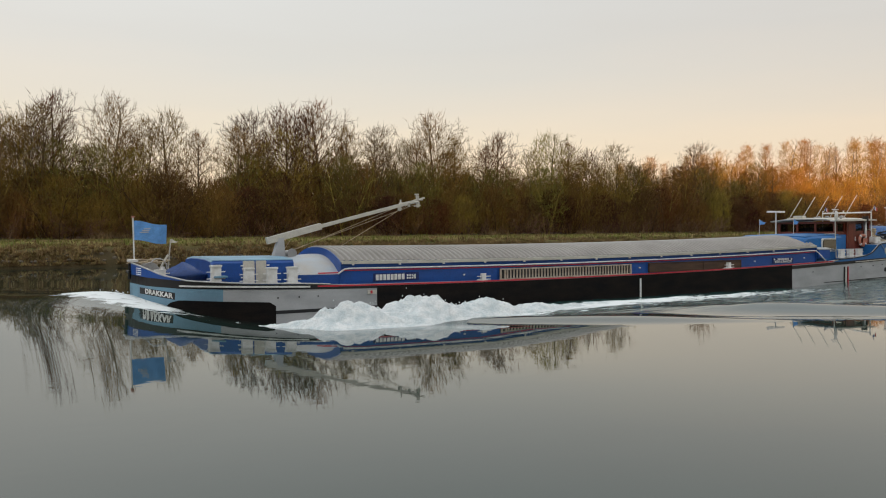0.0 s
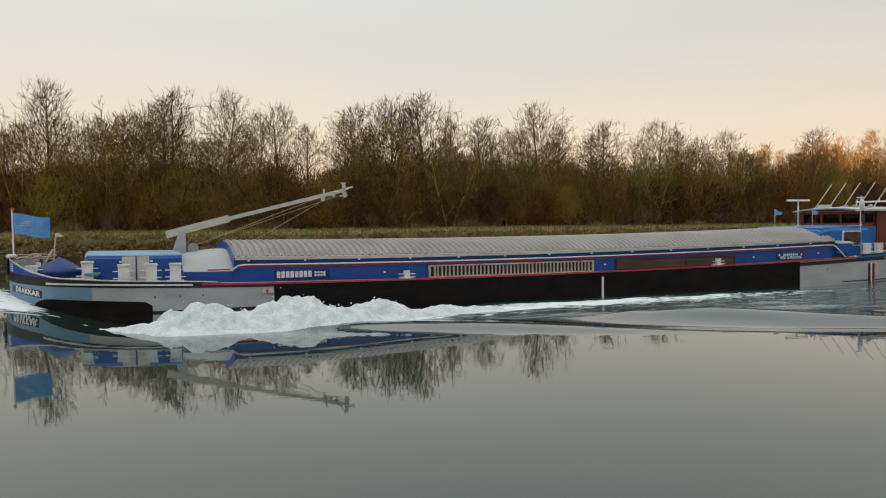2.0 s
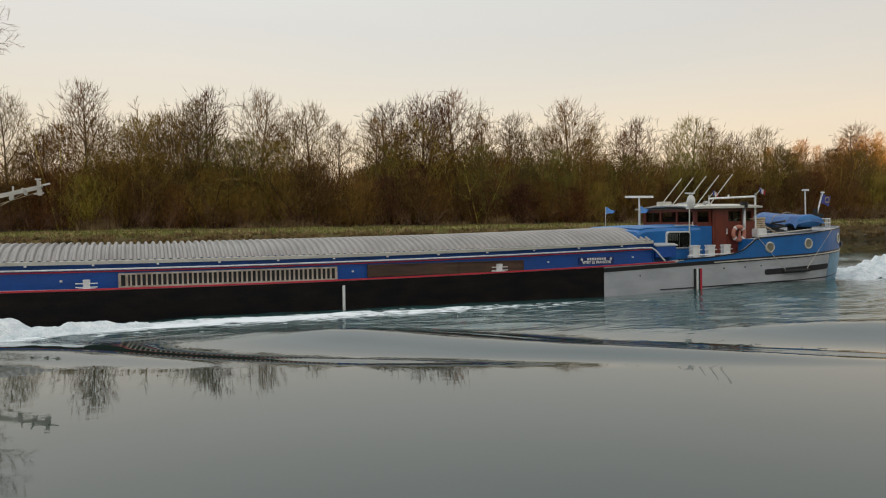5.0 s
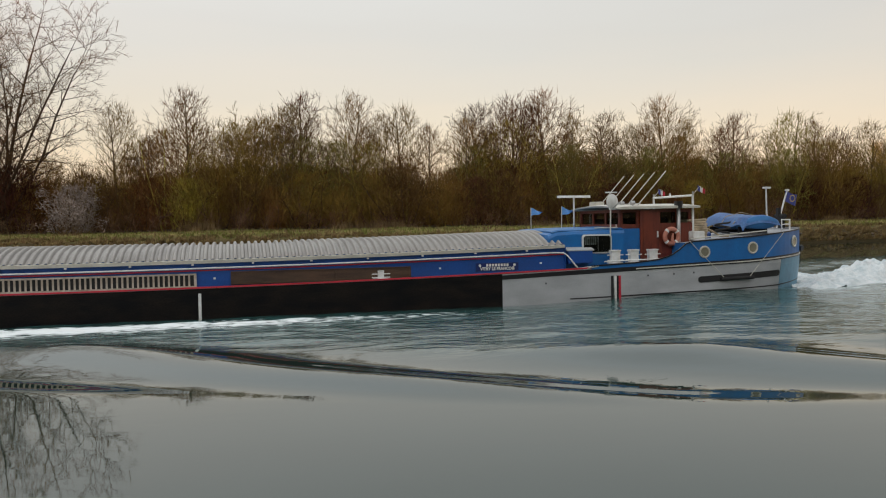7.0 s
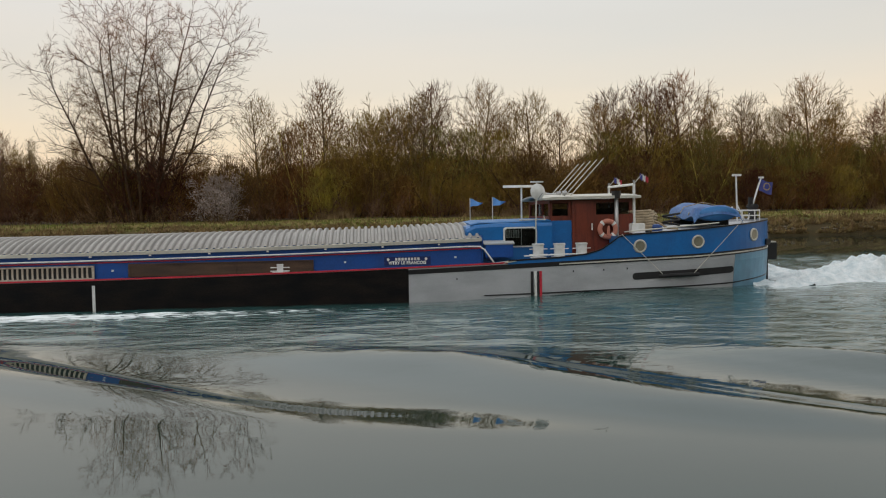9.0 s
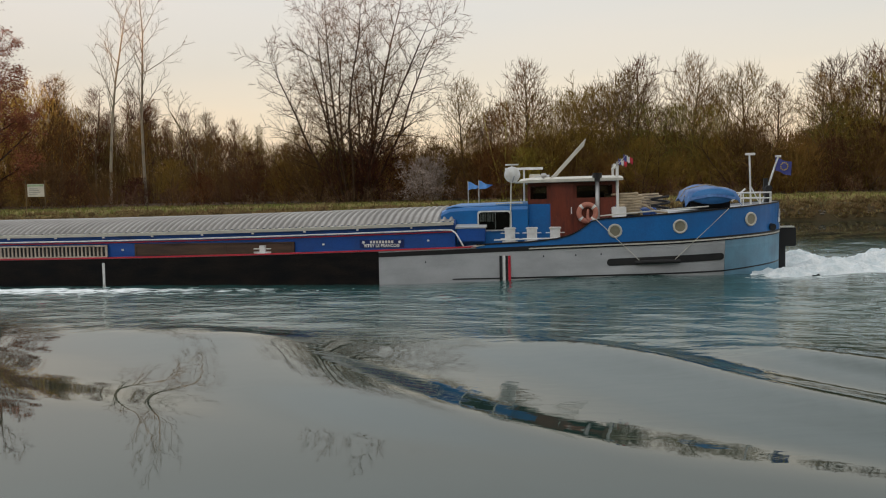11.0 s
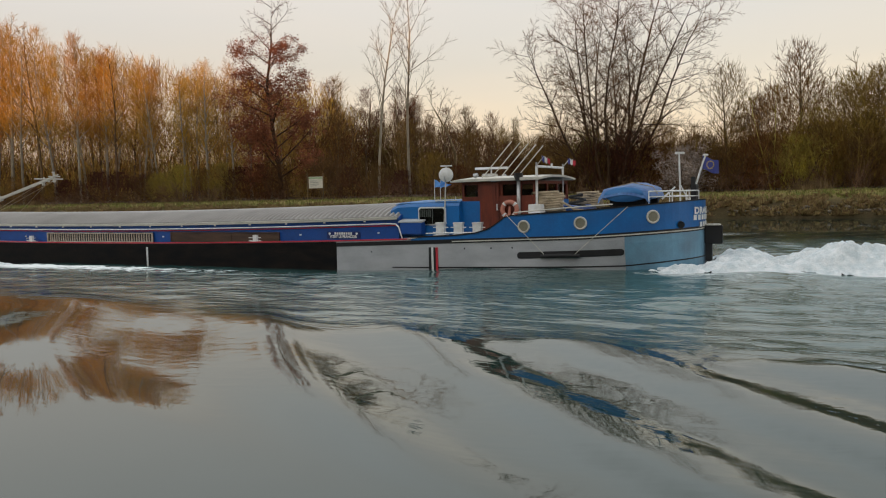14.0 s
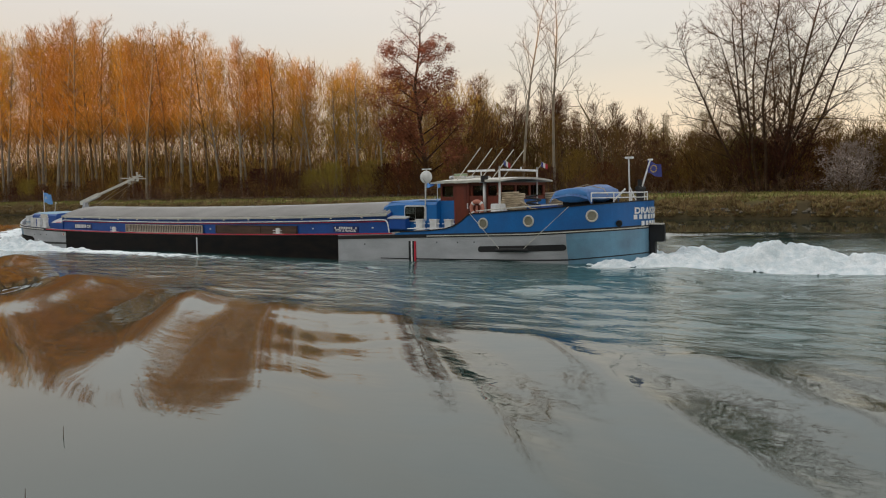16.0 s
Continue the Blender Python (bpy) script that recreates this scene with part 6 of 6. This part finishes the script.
    part("hawse", Geo().tube([(38.0, -half(38.0) * 1.0 + 0.05, 1.33), (38.06, -half(38.0) - 0.09, 1.31)], 0.10, 12), BLACK_PAINT, barge, "black stern hawse pipe")
    # rudder and swim step
    rud = part("rudder", Geo().box(38.50, 39.02, -0.09, 0.09, 0.68, 1.24), BLACK_PAINT, barge, "black rudder head", bevel=0.02)
    part("rudder_stock", Geo().box(38.52, 38.72, -0.07, 0.07, -0.8, 0.70), BLACK_PAINT, rud)
    part("rudder_top", Geo().box(38.48, 38.95, -0.16, 0.16, 1.24, 1.28), CREAM, rud)
    # after deck: rails, staffs, skylight
    posts = [(37.15, -1.55), (37.75, -1.15), (38.15, -0.65), (38.32, 0.0), (38.15, 0.65), (37.75, 1.15), (37.15, 1.55)]
    pr = part("taffrail", Geo().tube([(x, y, 2.30) for x, y in posts], 0.022, 7).tube([(x, y, 2.14) for x, y in posts], 0.018, 7), WHITE, barge, "white tubular taffrail", smooth=True)
    for x, y in posts:
        part("rail_post", Geo().tube([(x, y, 1.88), (x, y, 2.30)], 0.02, 6), WHITE, pr)
    mast2 = part("stern_mast", Geo().tube([(37.76, 0.1, 1.95), (37.72, 0.1, 3.44)], 0.028, 8), WHITE, barge, "white stern light mast")
    part("mast_lamp", Geo().box(37.60, 37.88, 0.03, 0.17, 3.42, 3.49), WHITE, mast2, bevel=0.015)
    part("mast_stay", Geo().tube([(37.2, 0.1, 2.05), (37.6, 0.1, 2.42)], 0.03, 6).tube([(37.75, 0.1, 2.5), (38.0, 0.1, 2.0)], 0.02, 6), WHITE, mast2)
    staff = part("ensign_staff", Geo().tube([(38.08, 0, 2.0), (38.52, 0, 3.36)], 0.03, 8), WHITE, barge, "slanting ensign staff")
    part("staff_cap", Geo().tube([(38.44, 0, 3.36), (38.60, 0, 3.36)], 0.03, 8), WHITE, staff)
    ens = cloth("ensign", Vector((38.44, -0.02, 3.13)), 0.46, 0.40, EU, staff, lean=0.16, label="dark blue flag with a ring of yellow stars", wave=0.06, seed=0.5)
    for k in range(12):
        a = 2 * math.pi * k / 12
        x, z = 38.67 + 0.10 * math.cos(a), 3.06 + 0.11 * math.sin(a)
        part("star", Geo().tube([(x, -0.10, z), (x, -0.088, z)], 0.020, 5), YELLOW, ens)
    part("stern_winch", Geo().tube([(38.2, -0.3, 2.42), (38.2, 0.2, 2.42)], 0.09, 10).box(38.12, 38.28, -0.2, 0.1, 2.0, 2.40).box(38.10, 38.22, -0.06, 0.06, 2.40, 2.72), DARK, barge, "dark stern winch and lamp")
    part("skylight", Geo().loft(wall_ring(33.95, 34.9, -0.9, 0.9, 1.55, 1.92, 0.08)), BLUE, barge, "blue deck skylight")
    part("deck_box", Geo().box(33.55, 33.95, -2.0, -1.5, 1.68, 1.98), WHITE, barge, "white deck box", bevel=0.02)
    part("after_rail", Geo().tube([(33.2, -2.35, 1.74), (34.8, -2.30, 1.86), (36.2, -2.05, 1.95)], 0.022, 6), CREAM, barge)
    part("break_bulkhead", Geo().box(32.94, 32.985, -2.44, 2.44, 0.88, 1.62), BLUE_AFT, barge, "blue bulkhead at the break of the deck")
    # lifebuoy
    ring = [[(0.24 * math.cos(a) + 0.075 * math.cos(b) * math.cos(a), 0.06 * math.sin(b), 0.24 * math.sin(a) + 0.075 * math.cos(b) * math.sin(a)) for b in np.linspace(0, 2 * math.pi, 13)] for a in np.linspace(0, 2 * math.pi, 33)]
    buoy = thing("lifebuoy", "faded orange lifebuoy with white bands on the wheelhouse", "lifebuoy")
    part("ring", Geo().grid(ring), ORANGE, buoy, smooth=True)
    for q in range(4):
        a0 = q * math.pi / 2 + 0.6
        band = [[(0.24 * math.cos(a) + 0.078 * math.cos(b) * math.cos(a), 0.063 * math.sin(b), 0.24 * math.sin(a) + 0.078 * math.cos(b) * math.sin(a)) for b in np.linspace(0, 2 * math.pi, 13)] for a in np.linspace(a0, a0 + 0.28, 4)]
        part("band", Geo().grid(band), WHITE, buoy, "white band")
    part("line_float", Geo().tube([(0.02, -0.04, 0.10), (0.0, -0.04, -0.18)], 0.03, 8, 0.055), ORANGE, buoy)
    riders.append((buoy, (32.86, -1.80, 1.82), 0))
    # coils of rope on the after deck
    for cx, cy, cz, r0, n, nm in ((33.90, -1.25, 1.68, 0.36, 8, "big"), (34.75, 0.6, 1.80, 0.28, 6, "small")):
        g = Geo()
        pts = []
        rng = random.Random(n)
        for k in range(n * 18):
            a = 2 * math.pi * k / 18
            r = r0 + 0.05 * math.sin(k * 1.7) + rng.uniform(-0.02, 0.02)
            pts.append((r * math.cos(a) * 1.35, r * math.sin(a), 0.05 + 0.078 * k / 18))
        g.tube(pts, 0.046, 6)
        if nm == "big":
            g.tube([(0.35, -0.1, 0.42), (0.65, -0.15, 0.30), (0.95, -0.2, 0.12), (1.25, -0.25, 0.10)], 0.035, 6)
        c = part("rope_coil", g, ROPE, None, smooth=True)
        tagged(c, "coil of thick pale mooring rope on the after deck", "rope")
        riders.append((c, (cx, cy, cz), 0))
    g = Geo()
    g.tube([(0.25 * math.cos(a), 0.2 * math.sin(a), 0.05 + 0.03 * a) for a in np.linspace(0, 12, 40)], 0.035, 5)
    c = part("hose_coil", g, DARK, None)
    tagged(c, "coil of dark hose beside the covered boat", "hose")
    riders.append((c, (34.95, -1.45, 1.84), 0))
    # covered inflatable boat
    boat = thing("covered_boat", "inflatable tender under a blue tarpaulin on the after deck", "boat")
    hullr = []
    for i in range(15):
        u = i / 14
        x = 2.75 * u
        w = 0.62 * min(1, (0.25 + 2.6 * u)) * (1 if u < 0.9 else 0.96)
        hullr.append([(x, w * math.cos(a), 0.24 + 0.22 * math.sin(a) * (1 + 0.15 * (1 - u))) for a in np.linspace(0, 2 * math.pi, 17)[:-1]])
    part("tube_hull", Geo().loft(hullr), BLUE_ROOF, boat, "blue inflatable hull", smooth=True)
    rng = random.Random(2)
    cov = []
    for i in range(23):
        u = i / 22
        x = -0.06 + 2.86 * u
        w = 0.78 * min(1, 0.55 + 2.4 * u)
        peak = 0.50 + 0.08 * math.sin(math.pi * min(1, 0.30 + u * 0.75)) - 0.05 * u + 0.025 * math.sin(9 * u)
        row = []
        for j in range(13):
            v = -1 + 2 * j / 12
            z = 0.34 + (peak - 0.34) * (1 - abs(v) ** 2.2) + 0.018 * math.sin(14 * u + 5 * v) + rng.uniform(-0.008, 0.008)
            row.append((x, w * v, z - (0.20 + 0.04 * math.sin(11 * u) if abs(v) > 0.99 else 0) - (0.24 if i in (0, 22) else 0.05 if i in (1, 21) else 0)))
        cov.append(row)
    cg = Geo().grid(cov)
    part("cover", cg, TARP_PALE, boat, "creased blue tarpaulin", smooth=True)
    part("strap", Geo().tube([(1.5, -0.74, 0.24), (1.55, -0.62, 0.46), (1.55, 0, 0.60), (1.55, 0.62, 0.46), (1.5, 0.74, 0.24)], 0.015, 5), ROPE, boat)
    part("strap", Geo().tube([(2.3, -0.74, 0.28), (1.9, -0.70, 0.05)], 0.015, 5), ROPE, boat)
    for x in (0.5, 2.2):
        part("cradle", Geo().box(x - 0.05, x + 0.05, -0.55, 0.55, -0.12, 0.10), DARK, boat)
    riders.append((boat, (36.40, 1.20, 1.98), -90))


OCT = [(-1, -0.8), (-0.92, -0.95), (-0.85, -1), (0.85, -1), (0.92, -0.95), (1, -0.8), (1, 0.8), (0.92, 0.95), (0.85, 1), (-0.85, 1), (-0.92, 0.95), (-1, 0.8)]
build_stern()
build_writing()


# ---- broken water: the bow's breaker and the wash behind the stern ----
def build_foam():
    path = [(-0.25, 0.0), (0.2, 1.6), (1.4, 3.4), (3.0, 5.3), (4.6, 5.9), (7.0, 5.6), (10, 5.2), (14, 5.0), (20, 4.7), (26, 4.5)]
    amp = [0.08, 0.09, 0.04, 0.12, 0.50, 0.60, 0.30, 0.10, 0.0, 0.0]
    wid = [0.7, 0.7, 0.6, 0.7, 1.05, 1.2, 1.2, 1.0, 0.8, 0.6]
    xs = np.arange(-2.5, 27, 0.085)
    ys = np.arange(0.0, 8.6, 0.085)
    X, Y = np.meshgrid(xs, ys)
    best = np.full(X.shape, -1.0)
    for k in range(len(path) - 1):
        for s in np.linspace(0, 1, 14):
            cx = path[k][0] + (path[k + 1][0] - path[k][0]) * s
            cy = path[k][1] + (path[k + 1][1] - path[k][1]) * s
            a = amp[k] + (amp[k + 1] - amp[k]) * s
            w = wid[k] + (wid[k + 1] - wid[k]) * s
            best = np.maximum(best, a * np.exp(-((X - cx) ** 2 * 0.8 + (Y - cy) ** 2) / w ** 2))
    return X, Y, best


def foam_mesh(name, X, Y, up, side, label, lump=0.16, cut=0.085, sink=0.10):
    """A heap of foam over the water, thrown up in lumps and torn at its edges."""
    h = waves(X, Y * side)[0]
    Z = np.zeros_like(X)
    for j in range(X.shape[0]):
        for i in range(X.shape[1]):
            if up[j, i] > 0.02:
                p = (X[j, i], Y[j, i] * side, 0.0)
                n1 = noise.fractal((p[0] * 0.9, p[1] * 1.3, 2.0), 0.9, 2.1, 5)
                n2 = abs(noise.noise((p[0] * 5.5, p[1] * 5.5, 5.0)))
                Z[j, i] = up[j, i] * (1 + 0.45 * n1) + lump * n1 * min(1, up[j, i] * 3) + 0.075 * n2 * min(1, up[j, i] * 5)
    keep = Z > cut
    idx = -np.ones(X.shape, int)
    g = Geo()
    ok = keep[:-1, :-1] & keep[1:, :-1] & keep[:-1, 1:] & keep[1:, 1:]
    need = np.zeros_like(keep)
    for dj in (0, 1):
        for di in (0, 1):
            need[dj:dj + ok.shape[0], di:di + ok.shape[1]] |= ok
    for j, i in zip(*np.nonzero(need)):
        idx[j, i] = len(g.v)
        g.v.append((float(X[j, i]), float(Y[j, i] * side), float(h[j, i] + (Z[j, i] - cut) * 1.10 - 0.06)))
    for j, i in zip(*np.nonzero(ok)):
        g.f.append((int(idx[j, i]), int(idx[j, i + 1]), int(idx[j + 1, i + 1]), int(idx[j + 1, i])))
    # drops thrown off the crest
    rng = random.Random(len(g.v))
    for _ in range(160):
        v = g.v[rng.randrange(len(g.v))]
        if v[2] < 0.22:
            continue
        r = rng.uniform(0.012, 0.03)
        c = (v[0] + rng.gauss(0, 0.15), v[1] + rng.gauss(0, 0.15), v[2] + abs(rng.gauss(0, 0.09)))
        o = len(g.v)
        g.v += [(c[0] + r, c[1], c[2]), (c[0] - r, c[1], c[2]), (c[0], c[1] + r, c[2]), (c[0], c[1] - r, c[2]), (c[0], c[1], c[2] + r), (c[0], c[1], c[2] - r)]
        g.f += [(o, o + 2, o + 4), (o + 2, o + 1, o + 4), (o + 1, o + 3, o + 4), (o + 3, o, o + 4), (o + 2, o, o + 5), (o + 1, o + 2, o + 5), (o + 3, o + 1, o + 5), (o, o + 3, o + 5)]
    ob = part(name, g, FOAM, None, smooth=True)
    tagged(ob, label, "foam", kind="stuff")
    riders.append((ob, (0, 0, 0), 0))


X, Y, up = build_foam()
for side in (-1, 1):
    foam_mesh("bow_foam", X, Y, up, side, "white breaking bow wave beside the barge")
xs, ys = np.arange(36.0, 75, 0.095), np.arange(-5.5, 5.5, 0.095)
X, Y = np.meshgrid(xs, ys)
up = 0.50 * np.exp(-((X - 42.3) / 1.3) ** 2 - (Y / 1.1) ** 2) + 0.26 * np.exp(-((X - 45.5) / 3.2) ** 2 - (Y / 1.4) ** 2) + 0.26 * np.exp(-((X - 39.8) / 1.3) ** 2 - (Y / 1.3) ** 2)
up += 0.30 * np.exp(-((np.abs(Y) - 2.0 + (X - 37) * 0.1) / 0.7) ** 2) * smooth(36.2, 37.5, X) * (1 - smooth(39, 42, X))
up += 0.16 * np.exp(-(Y / 1.7) ** 2) * smooth(40, 44, X) * (1 - smooth(52, 74, X))
foam_mesh("stern_wash", X, Y, np.where((X < 38.6) & (np.abs(Y) < 1.2), 0, up), 1, "white foaming wash thrown up behind the stern")


# ---- everything that moves ----
def motions():
    walk(barge, [(t, pose(s, MID, 0)) for t, s in RUN])
    walk(water, [(t, pose(s, MID, 0)) for t, s in RUN])
    for ob, (x, y, z), rz in riders:
        walk(ob, [(t, pose(s + x, MID + y, z, 0, 0, rz)) for t, s in RUN])


motions()
